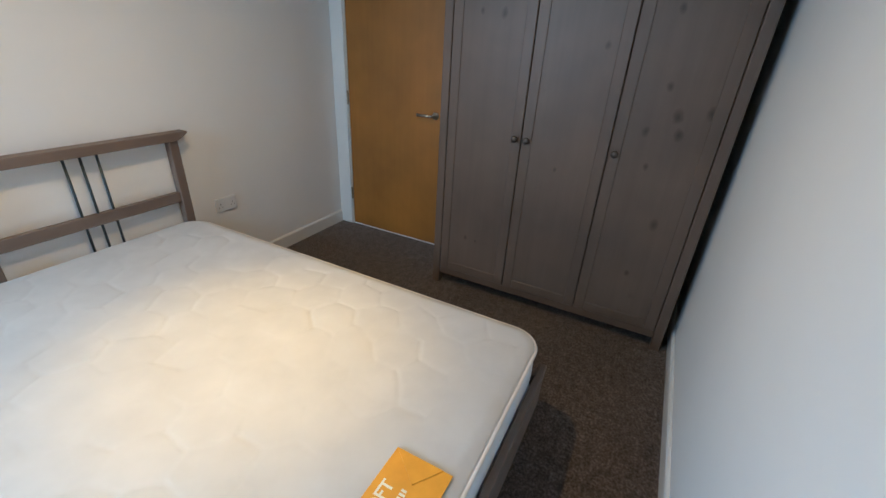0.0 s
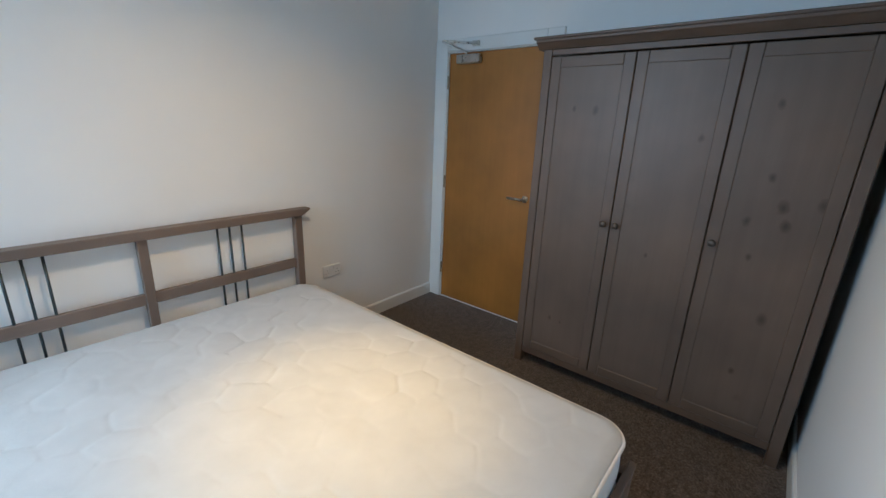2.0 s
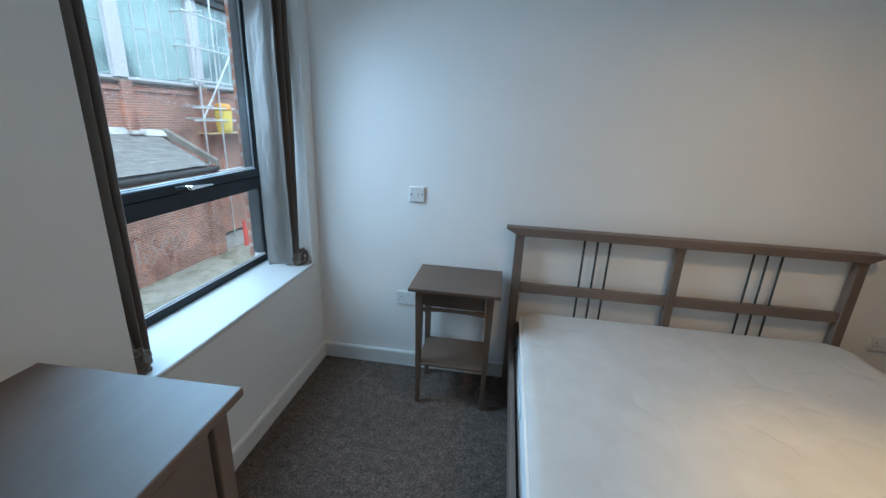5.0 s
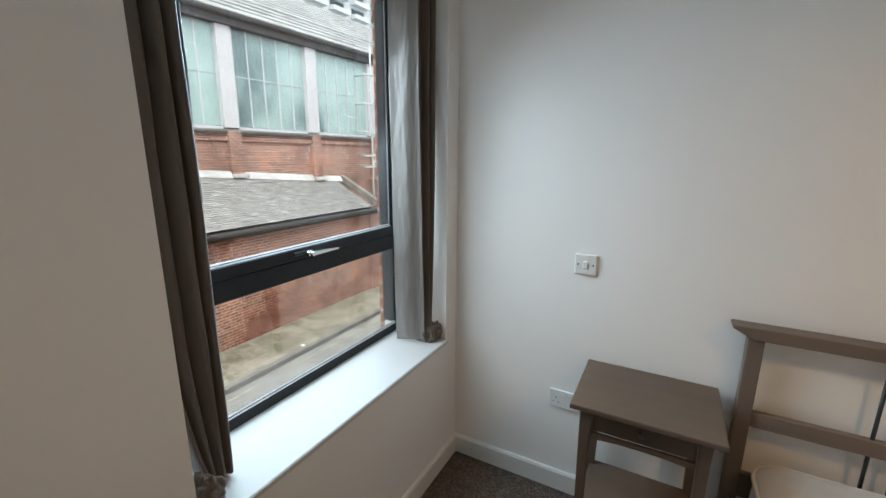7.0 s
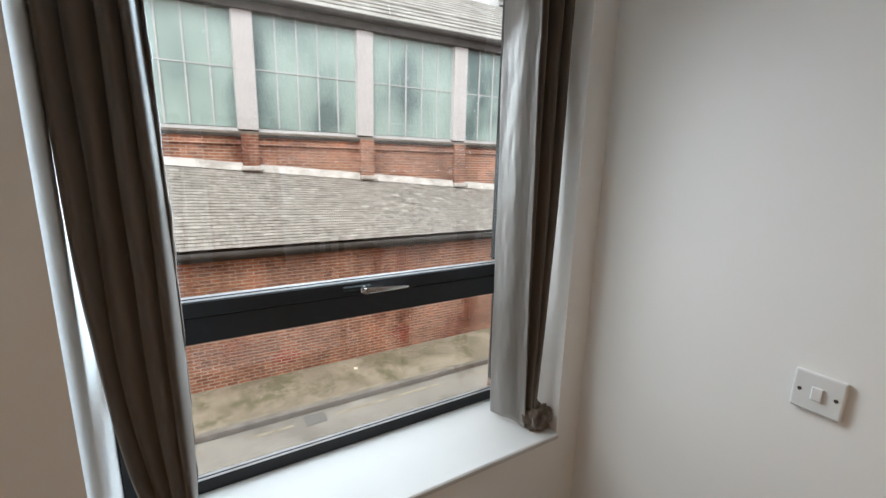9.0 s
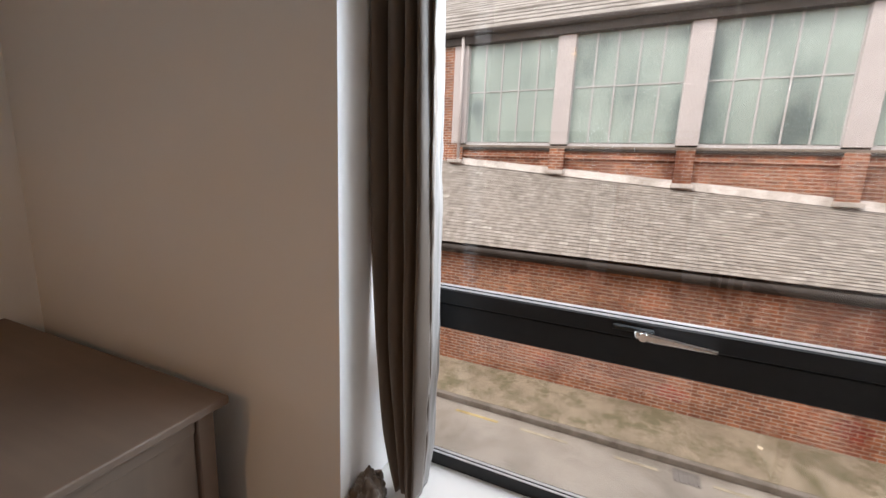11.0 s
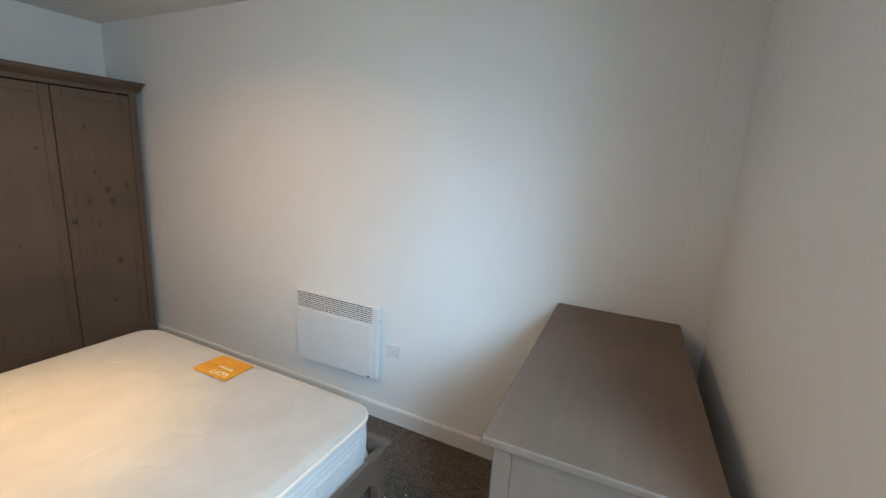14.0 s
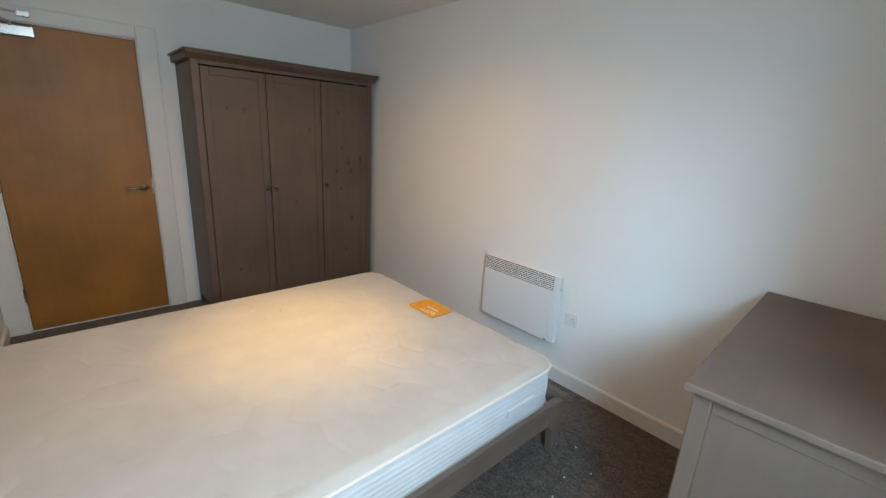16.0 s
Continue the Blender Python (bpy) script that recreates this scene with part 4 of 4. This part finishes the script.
def south_line(u, v):
    # four folds from the reveal to the leading edge, drawn together at the foot; the lining turns back to the glass
    low = 0.001 + 0.085 * (1 - v) ** 5
    high = 0.164 + 0.006 * math.sin(4 * v + 1) - 0.016 * (1 - v) ** 4
    if u < 0.80:
        k = u / 0.80
        kk = k + 0.030 * math.sin(6.3 * k + 1.5 * v) + 0.010 * math.sin(7 * v + 3 * k)
        y = WS + low + (high - low) * k + 0.004 * noise.noise((k * 4, v * 5, 2.0))
        depth = 0.060 * (0.92 + 0.12 * math.sin(9 * k + 1)) * (0.80 + 0.30 * v)
        x = -0.158 + 0.016 * k + depth * tube(kk, 4.0) + 0.004 * noise.noise((k * 5, v * 9, 4.0))
    else:
        k = (u - 0.80) / 0.20
        xe, ye = south_line(0.7999, v)
        x = xe + 0.018 * math.sin(min(1.0, 2.2 * k) * math.pi) - 0.078 * k
        y = ye + 0.003 * math.sin(k * math.pi) - 0.016 * k + 0.007 * noise.noise((k * 2.5, v * 9, 3.3)) * k + 0.004 * noise.noise((k * 6, v * 26, 7.1))
    return x, y


def north_line(u, v):
    low = 0.014 + 0.050 * (1 - v) ** 2.4
    high = 0.132 - 0.048 * (1 - v) ** 1.6
    if u < 0.62:
        k = u / 0.62
        kk = k + 0.03 * math.sin(5.5 * k + 1.2 * v) + 0.010 * math.sin(6 * v + 4 * k)
        y = WN - low - (high - low) * k - 0.004 * noise.noise((k * 4, v * 5, 8.0))
        x = -0.105 - 0.020 * k + 0.062 * tube(kk, 3.5) * (0.85 + 0.2 * math.sin(7 * k))
    else:
        k = (u - 0.62) / 0.38
        xe, ye = north_line(0.6199, v)
        x = xe - 0.122 * k + 0.014 * math.sin(k * 3.1) ** 2
        y = ye - (0.026 + 0.028 * (1 - v)) * k + 0.008 * math.sin(k * 3.1) * math.sin(5 * k + 2.2 * v + 0.8) + 0.006 * noise.noise((k * 1.6, v * 4, 5.5)) * k + 0.0024 * noise.noise((k * 7 + v * 6, v * 16, 1.7)) + 0.0012 * noise.noise((k * 12 - v * 9, v * 34, 5.7))
    return x, y


def hem(u, v):
    return 0.012 * math.sin(9 * u) * (1 - v) ** 6


for nm, ln, cut, lab in (("curtain", south_line, 128, "taupe lined curtain gathered at the side of the window recess"),
                         ("curtain", north_line, 93, "taupe satin curtain drawn back against the end of the window recess")):
    e, vs, fs, nu, nv = curtain(nm, ln, WB + 0.030, WT - 0.02, lab, hem)
    curtain_part("folds", e, vs, fs, "curtain", "deep brown-grey folds", (0, cut), nu, nv)
    curtain_part("leading_edge", e, vs, fs, "lining" if ln is south_line else "satin", "pale wrinkled leading edge", (cut, nu), nu, nv)
    # crumpled hem resting on the window board
    bm = bmesh.new()
    bmesh.ops.create_icosphere(bm, subdivisions=5, radius=1.0)
    for v in bm.verts:
        q = v.co.copy()
        pleat = abs(math.sin(3.2 * math.atan2(q.y, q.x) + 2.5 * q.z + 2 * noise.noise(q * 1.6)))
        k = 0.82 + 0.34 * noise.noise(q * 2.0) + 0.20 * pleat ** 0.5 * (0.6 + noise.noise(q * 1.3 + Vector((5, 2, 1)))) + 0.10 * noise.noise(q * 9.1)
        v.co = Vector((q.x * 0.050 * k, q.y * 0.044 * k, max(-0.030, q.z * 0.062 * k * (1.1 if q.z > 0 else 1))))
    ob = part("crumpled_hem", bm, "curtain", e, "hem bunched up on the sill", True)
    ob.location = Vector((-0.055, 2.588 if ln is north_line else 1.478, WB + 0.052)) - e.location
track = thing("curtain_track", (-0.12, 2.031, WT - 0.012), "slim white curtain track under the head of the recess", "curtain track")
part("rail", box(-0.012, -0.59, -0.010, 0.012, 0.59, 0.011, 0.002), "plastic", track)

# ---- the street and the works opposite ----
GZ = -3.26                                    # pavement level
XU, XL, XK = -10.75, -8.45, -6.80             # upper wall, lean-to wall, kerb
YA, YB, YC = -2.93, 12.95, 30.0                # start of the glazing, end of the lean-to, end of the works
solid("ground", box(-400, -400, GZ - 0.5, 400, 400, GZ - 0.12), "asphalt", "grey worn asphalt street reaching into the distance", "road")
solid("pavement", box(XL + 0.004, -40, GZ - 0.119, XK - 0.13, 40, GZ), "pavement", "mossy, stained concrete pavement below the brick wall", "pavement")
solid("kerb", box(XK - 0.128, -40, GZ - 0.119, XK, 40, GZ + 0.004, 0.012), "kerb", "worn granite kerb edging the pavement", "kerb")
for k, (y0, y1) in enumerate([(-0.85, 0.05), (-9, -2.2), (0.5, 1.4), (2.2, 2.9), (3.7, 6.1), (7.0, 15), (15.5, 26)]):
    solid("road_marking", box(XK + 0.22, y0, GZ - 0.1195, XK + 0.29, y1, GZ - 0.116), "faded" if k else "yellow", "worn yellow line painted along the kerb", "road marking", "", group="yellow lines along the kerb")
grate = thing("drain_grate", (XK + 0.24, 3.32, GZ - 0.118), "rusty iron gully grate in the gutter", "drain")
part("frame", box(-0.17, -0.20, 0, 0.17, 0.20, 0.006), "grey_drain", grate)
for k in range(6):
    part("bar", box(-0.14, -0.18 + k * 0.066, 0.0062, 0.14, -0.155 + k * 0.066, 0.014), "grey_drain", grate)

works = thing("factory_building", (XU, 0, GZ), "old red-brick works with tall obscured clerestory glazing and slate lean-to", "building")


def zz(z):
    return z - GZ


def upper(name, bm, material, parent, label="", smooth=False):
    """A part of the upper wall, which stands at a slight angle to the street."""
    for v in bm.verts:
        v.co.x += SKEW * v.co.y
    return part(name, bm, material, parent, label, smooth)


SILL, GTOP, FTOP, MID = 2.25, 4.93, 5.28, 3.67
SKEW = 0.06                                   # the upper wall draws nearer the street towards the north
upper("upper_wall", box(-0.6, YA - 12, 0, 0, YC, zz(SILL) - 0.10), "brick_x", works, "sooty red brickwork")
upper("blind_wall", box(-0.6, YA - 12, zz(SILL) - 0.099, 0.0, YA, zz(FTOP)), "brick_x", works, "red brickwork beside the glazing")
upper("sill_course", box(-0.5, YA, zz(SILL) - 0.10, 0.05, YC, zz(SILL) - 0.04, 0.006), "stone", works, "dark weathered stone sill course")
upper("corbel_course", box(0.001, YA, zz(SILL) - 0.36, 0.06, YC, zz(SILL) - 0.27, 0.006), "brick_x", works)
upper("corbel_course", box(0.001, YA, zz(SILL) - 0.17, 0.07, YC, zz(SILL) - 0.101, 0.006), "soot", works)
upper("inner_wall", box(-0.9, YA, zz(SILL), -0.7, YC, zz(GTOP)), "render", works)
upper("fascia", box(-0.45, YA - 12, zz(GTOP), 0.12, YC, zz(GTOP) + 0.20), "soot", works, "dark weathered eaves fascia")
upper("gutter", rod((0.16, YA - 12, zz(FTOP) - 0.08), (0.16, YC, zz(FTOP) - 0.08), 0.085, None, 10), "soot", works, "black cast gutter")
upper("roof", prism([(0.20, zz(FTOP) - 0.02), (-7.5, zz(FTOP) + 4.0), (-7.5, zz(FTOP) + 3.8), (0.20, zz(FTOP) - 0.14)], 1, YA - 12, YC), "roof", works, "pale weathered sheeted roof")
for k in range(13):
    x = -0.35 - k * 0.55
    z = zz(FTOP) - 0.02 + (0.20 - x) * 4.02 / 7.7
    if k < 3:
        upper("roof_lap", box(x - 0.02, YA - 12, z + 0.002, x + 0.02, YC, z + 0.025), "roof", works)
    else:
        upper("roof_sheet", prism([(x, z + 0.012), (x - 0.57, z + 0.012 + 0.57 * 4.02 / 7.7), (x - 0.57, z + 0.03 + 0.57 * 4.02 / 7.7), (x, z + 0.065)], 1, YA - 12, YC), "roof", works, "pale weathered roof sheet")
bay = 2.935
y = -0.01 - bay
bays = []
while y < YC - bay:
    bays.append(y)
    y += bay
for y in bays:
    upper("pier", box(-0.40, y - 0.22, zz(SILL) + 0.001, 0.03, y + 0.22, zz(GTOP) - 0.001, 0.008), "render", works, "pale rendered pier")
    upper("pilaster", box(0.001, y - 0.19, zz(-1.2), 0.12, y + 0.19, zz(SILL) - 0.102, 0.006), "brick_x", works)
for y in bays[:-1]:
    y0, y1 = y + 0.225, y + bay - 0.225
    npan = 5
    pw = (y1 - y0) / npan
    win_u = upper("window", box(-0.13, y0, zz(SILL) - 0.039, -0.05, y1, zz(SILL) + 0.04), "gasket", works, "tall steel-framed obscured window")
    for k in range(npan):
        for za, zb in ((SILL + 0.06, MID - 0.014), (MID + 0.014, GTOP - 0.01)):
            upper("pane", box(-0.115, y0 + k * pw + 0.014, zz(za), -0.10, y0 + (k + 1) * pw - 0.014, zz(zb)), "obscured", win_u)
    for k in range(npan + 1):
        upper("glazing_bar", box(-0.125, y0 + k * pw - 0.018, zz(SILL) + 0.051, -0.078, y0 + k * pw + 0.018, zz(GTOP) - 0.002), "concrete", win_u)
    upper("transom_bar", box(-0.124, y0, zz(MID) - 0.013, -0.082, y1, zz(MID) + 0.013), "concrete", win_u)
upper("downpipe", rod((0.10, YA + 0.05, zz(1.74)), (0.10, YA + 0.05, zz(FTOP) - 0.12), 0.05, None, 12), "render", works, "pale painted downpipe", True)


def ridge(y):
    """Height of the lean-to's upper edge, which falls along the street."""
    return 1.55 - 0.0695 * y


def eave(y):
    return -0.16 - 0.002 * y


lean = part("lean_to_wall", box(XL - XU - 0.35, YA - 12, 0, XL - XU, YB, zz(-0.36)), "brick_x", works, "red brick wall along the pavement")
part("end_pier", box(XL - XU - 0.34, YB - 0.45, 0, XL - XU + 0.10, YB + 0.08, zz(-0.30), 0.01), "brick_x", works)
part("end_wall", box(SKEW * YB + 0.01, YB - 0.3, 0, XL - XU - 0.352, YB - 0.01, zz(-0.36)), "brick_y", works)
bm = bmesh.new()
ys = [YA - 12, YA, 2.4, YB]
up = [bm.verts.new((0.002 + SKEW * yy, yy, zz(ridge(yy)) - 0.26)) for yy in ys]
lo = [bm.verts.new((XL - XU + 0.16, yy, zz(eave(yy)) - 0.19)) for yy in ys]
ub = [bm.verts.new((0.002 + SKEW * yy, yy, zz(ridge(yy)) - 0.36)) for yy in ys]
lb = [bm.verts.new((XL - XU + 0.16, yy, zz(eave(yy)) - 0.30)) for yy in ys]
for k in range(3):
    bm.faces.new((up[k], up[k + 1], lo[k + 1], lo[k]))
    bm.faces.new((ub[k], lb[k], lb[k + 1], ub[k + 1]))
    bm.faces.new((lo[k], lo[k + 1], lb[k + 1], lb[k]))
    bm.faces.new((up[k], ub[k], ub[k + 1], up[k + 1]))
bm.faces.new((up[0], lo[0], lb[0], ub[0]))
bm.faces.new((up[3], ub[3], lb[3], lo[3]))
roof = part("lean_to_roof", bm, "soot", works, "weathered slate lean-to roof")
part("lean_to_gutter", rod((XL - XU + 0.20, YA - 12, zz(eave(YA - 12)) - 0.17), (XL - XU + 0.20, YB, zz(eave(YB)) - 0.17), 0.07, None, 10), "soot", works, "black gutter", True)
# flashing in lengths under the upper wall
for y in bays:
    ya, yb = y, min(y + bay, YB)
    if ya >= YB:
        continue
    bm = bmesh.new()
    q = [bm.verts.new(c) for c in ((0.004, ya, zz(ridge(ya)) + 0.10), (0.004, yb, zz(ridge(yb)) + 0.10), (0.02, yb, zz(ridge(yb)) + 0.10), (0.02, ya, zz(ridge(ya)) + 0.10),
                                   (0.15, ya, zz(ridge(ya)) - 0.09), (0.15, yb, zz(ridge(yb)) - 0.09), (0.004, yb, zz(ridge(yb)) - 0.06), (0.004, ya, zz(ridge(ya)) - 0.06))]
    for a in ((0, 1, 2, 3), (3, 2, 5, 4), (4, 5, 6, 7), (0, 7, 6, 1), (0, 3, 4, 7), (1, 6, 5, 2)):
        bm.faces.new([q[i] for i in a])
    upper("flashing", bm, "lead", works, "pale lead flashing")
    upper("flashing_step", box(0.12, y - 0.23, zz(ridge(y)) - 0.06, 0.26, y + 0.23, zz(ridge(y)) + 0.04, 0.01), "lead", works)
for ya, yb in ((YB - 0.13, YB + 0.05),):
    bm = bmesh.new()
    q = []
    for yy in (ya, yb):
        for x, z in ((SKEW * yy, ridge(yb) - 0.06), (SKEW * yy, ridge(yb) + 0.16), (XL - XU + 0.22, eave(yb) + 0.10), (XL - XU + 0.22, eave(yb) - 0.08)):
            q.append(bm.verts.new((x, yy, zz(z))))
    for a in ((0, 1, 2, 3), (7, 6, 5, 4), (0, 4, 5, 1), (1, 5, 6, 2), (2, 6, 7, 3), (3, 7, 4, 0)):
        bm.faces.new([q[i] for i in a])
    part("verge_coping", bm, "stone", works, "stone coping along the verge")
# sprayed tag on the lower wall
tag = part("wall_marking", box(XL - XU + 0.001, 9.6, zz(-2.62), XL - XU + 0.003, 9.64, zz(-1.9)), "chalk", works, "faint white sprayed scrawl")
rnd = random.Random(4)
for k in range(7):
    cy, cz, r = 9.75 + k * 0.27, -2.3 + 0.18 * rnd.uniform(-1, 1), rnd.uniform(0.14, 0.30)
    bm = bmesh.new()
    a0, a1 = rnd.uniform(0, 3), rnd.uniform(3.5, 5.8)
    pa = None
    for i in range(15):
        a = a0 + (a1) * i / 14
        c = (cy + r * math.cos(a), zz(cz + 1.25 * r * math.sin(a)))
        d = 0.011
        cur = [bm.verts.new((XL - XU + xx, c[0] + d * math.cos(a) * s, c[1] + d * math.sin(a) * s)) for xx in (0.001, 0.004) for s in (-1, 1)]
        if pa:
            for i0, i1 in ((0, 1), (1, 3), (3, 2), (2, 0)):
                bm.faces.new((pa[i0], pa[i1], cur[i1], cur[i0]))
        pa = cur
    part("scrawl", bm, "chalk", tag)

# scaffold beside the lean-to
sc = thing("scaffold", (XU + 0.9, 15.2, GZ), "galvanised tube scaffold with a boarded lift against the wall", "scaffold")
for y in (-1.4, -0.5, 1.2, 3.0):
    for x in (-0.45, 0.65):
        part("standard", rod((x, y, 0), (x, y, 8.6), 0.03, None, 8), "tube", sc)
for z in (1.9, 2.6, 4.35, 4.75, 5.6, 6.6, 7.6):
    for x in (-0.42, 0.68):
        part("ledger", rod((x, -1.9, z), (x, 3.6, z), 0.03, None, 8), "tube", sc)
    for y in (-1.4, 1.2):
        part("transom_tube", rod((-0.9, y + 0.05, z + 0.05), (1.0, y + 0.05, z + 0.05), 0.03, None, 8), "tube", sc)
part("brace", rod((0.72, -1.5, 4.4), (0.72, 1.4, 8.0), 0.03, None, 8), "tube", sc)
for k in range(4):
    part("board", box(-0.40 + k * 0.26, -0.9, 3.86, -0.16 + k * 0.26, 2.6, 3.90), "board", sc, "timber scaffold board")
barrel = thing("plastic_chute", (XU + 1.35, 15.1, GZ + 3.90), "yellow plastic rubbish chute hopper with an orange rim", "chute")
part("body", turned([(0.24, 0.0), (0.27, 0.2), (0.29, 0.75), (0.29, 0.78)], 2, 20), "hiviz", barrel, "", True)
part("rim", turned([(0.29, 0.781), (0.28, 0.92), (0.20, 1.02), (0.05, 1.04)], 2, 20), "orange", barrel, "orange rim", True)
rb = thing("road_barrier", (XL + 0.35, 13.75, GZ), "red plastic barrier leaning by the brick pier", "barrier")
part("panel", prism([(-0.05, 0.0), (0.10, 0.0), (0.28, 0.12), (0.02, 0.95), (-0.06, 0.92)], 0, -0.03, 0.03, 0.006), "red", rb)

# taller modern block beyond the works
tower = thing("apartment_block", (-76, 74, GZ), "pale modern block with stacked balconies beyond the works", "building")
part("wall", box(-8, -22, 0, 8, 22, 46), "concrete", tower)
for k in range(12):
    z = 9 + k * 2.9
    for yy in (-17.5, -10.5, -3.5, 3.5, 10.5, 17.5):
        part("balcony", box(8.01, yy - 2.6, z, 9.6, yy + 2.6, z + 0.9, 0.03), "concrete", tower)
        wn_ = part("window", box(7.99, yy - 2.2, z + 1.0, 8.03, yy + 2.2, z + 2.4), "black_steel", tower)

# scraps on the pavement
rnd = random.Random(8)
for k in range(2):
    p = thing("litter", (XL + rnd.uniform(0.25, 1.5), (4.6, 7.9)[k], GZ + 0.001), "small scrap of pale litter on the mossy pavement", "litter", group="litter on the pavement")
    part("scrap", prism([(-0.05, -0.03), (0.04, -0.045), (0.06, 0.02), (0.0, 0.05), (-0.055, 0.03)], 2, 0.0, 0.012, 0.003), "print", p)
# ragged patches of newer, redder brick low on the wall
for k, (y, z, r) in enumerate(((0.55, -2.80, 0.30), (3.15, -2.86, 0.36), (6.0, -2.78, 0.42))):
    ring = []
    for i in range(12):
        a = 2 * math.pi * i / 12
        q = r * (0.75 + 0.45 * noise.noise((math.cos(a) * 1.3 + k * 7, math.sin(a) * 1.3, 2.0)))
        ring.append((y + q * math.cos(a), zz(z) + 0.62 * q * math.sin(a)))
    part("patched_brick", prism(ring, 0, XL - XU + 0.001, XL - XU + 0.006), "brick_new", works, "ragged patch of redder brick")

# own building: outer face around the window
solid("wall_facade", box(-WD - 0.03, -14, GZ - 0.2, -WD - 0.002, WS - 0.001, 5.2), "brick_x", "brick outer face of the flats", "wall")
solid("wall_facade_north", box(-WD - 0.03, WN + 0.001, GZ - 0.2, -WD - 0.002, 22, 5.2), "brick_x", "brick outer face of the flats", "wall")
b = box(-WD - 0.03, WS, GZ - 0.2, -WD - 0.002, WN, WB - 0.06)
box(-WD - 0.03, WS, WT + 0.01, -WD - 0.002, WN, 5.2, bm=b)
solid("wall_facade_bay", b, "brick_x", "brick outer face above and below the window", "wall")

# slates of the lean-to, laid in broken courses
rows, sw = 28, 0.205


def slate_corners(r, c, jog):
    ya = -7.0 + c * sw + (sw / 2 if r % 2 else 0) + 0.0025
    yb = ya + sw - 0.005
    out = []
    for yy, t in ((ya, r / rows), (yb, r / rows), (yb, (r + 1.25) / rows), (ya, (r + 1.25) / rows)):
        top_z, low_z = zz(ridge(yy)), zz(eave(yy))
        x0 = 0.02 + SKEW * yy
        x = x0 + (XL - XU + 0.17 - x0) * t
        lift = -0.040 if t == r / rows else -0.023 + jog
        out.append((x, yy, top_z + (low_z - top_z) * t + lift))
    return out


def slate_mesh(cs):
    vs = [c for c in cs] + [(c[0], c[1], c[2] - 0.007) for c in cs]
    return vs, [(0, 1, 2, 3), (7, 6, 5, 4), (0, 4, 5, 1), (1, 5, 6, 2), (2, 6, 7, 3), (3, 7, 4, 0)]


rnd = random.Random(11)
vs, fs = [], []
for r in range(rows):
    for c in range(int((YB + 6.7) / sw)):
        cs = slate_corners(r, c, rnd.uniform(-0.002, 0.008))
        if cs[1][1] > YB - 0.1:
            continue
        v, fcs = slate_mesh(cs)
        if 2.4 < cs[0][1] < 4.45:
            me = bpy.data.meshes.new("slate")
            me.from_pydata(v, [], fcs)
            me.materials.append(M["slate"])
            ob = new("slate", me)
            ob.parent = roof
        else:
            n = len(vs)
            vs += v
            fs += [tuple(n + i for i in q) for q in fcs]
me = bpy.data.meshes.new("slates")
me.from_pydata(vs, [], fs)
me.materials.append(M["slate"])
ob = new("slates", me)
ob.parent = roof
tagged(ob, "weathered grey-brown roofing slates", kind="stuff")
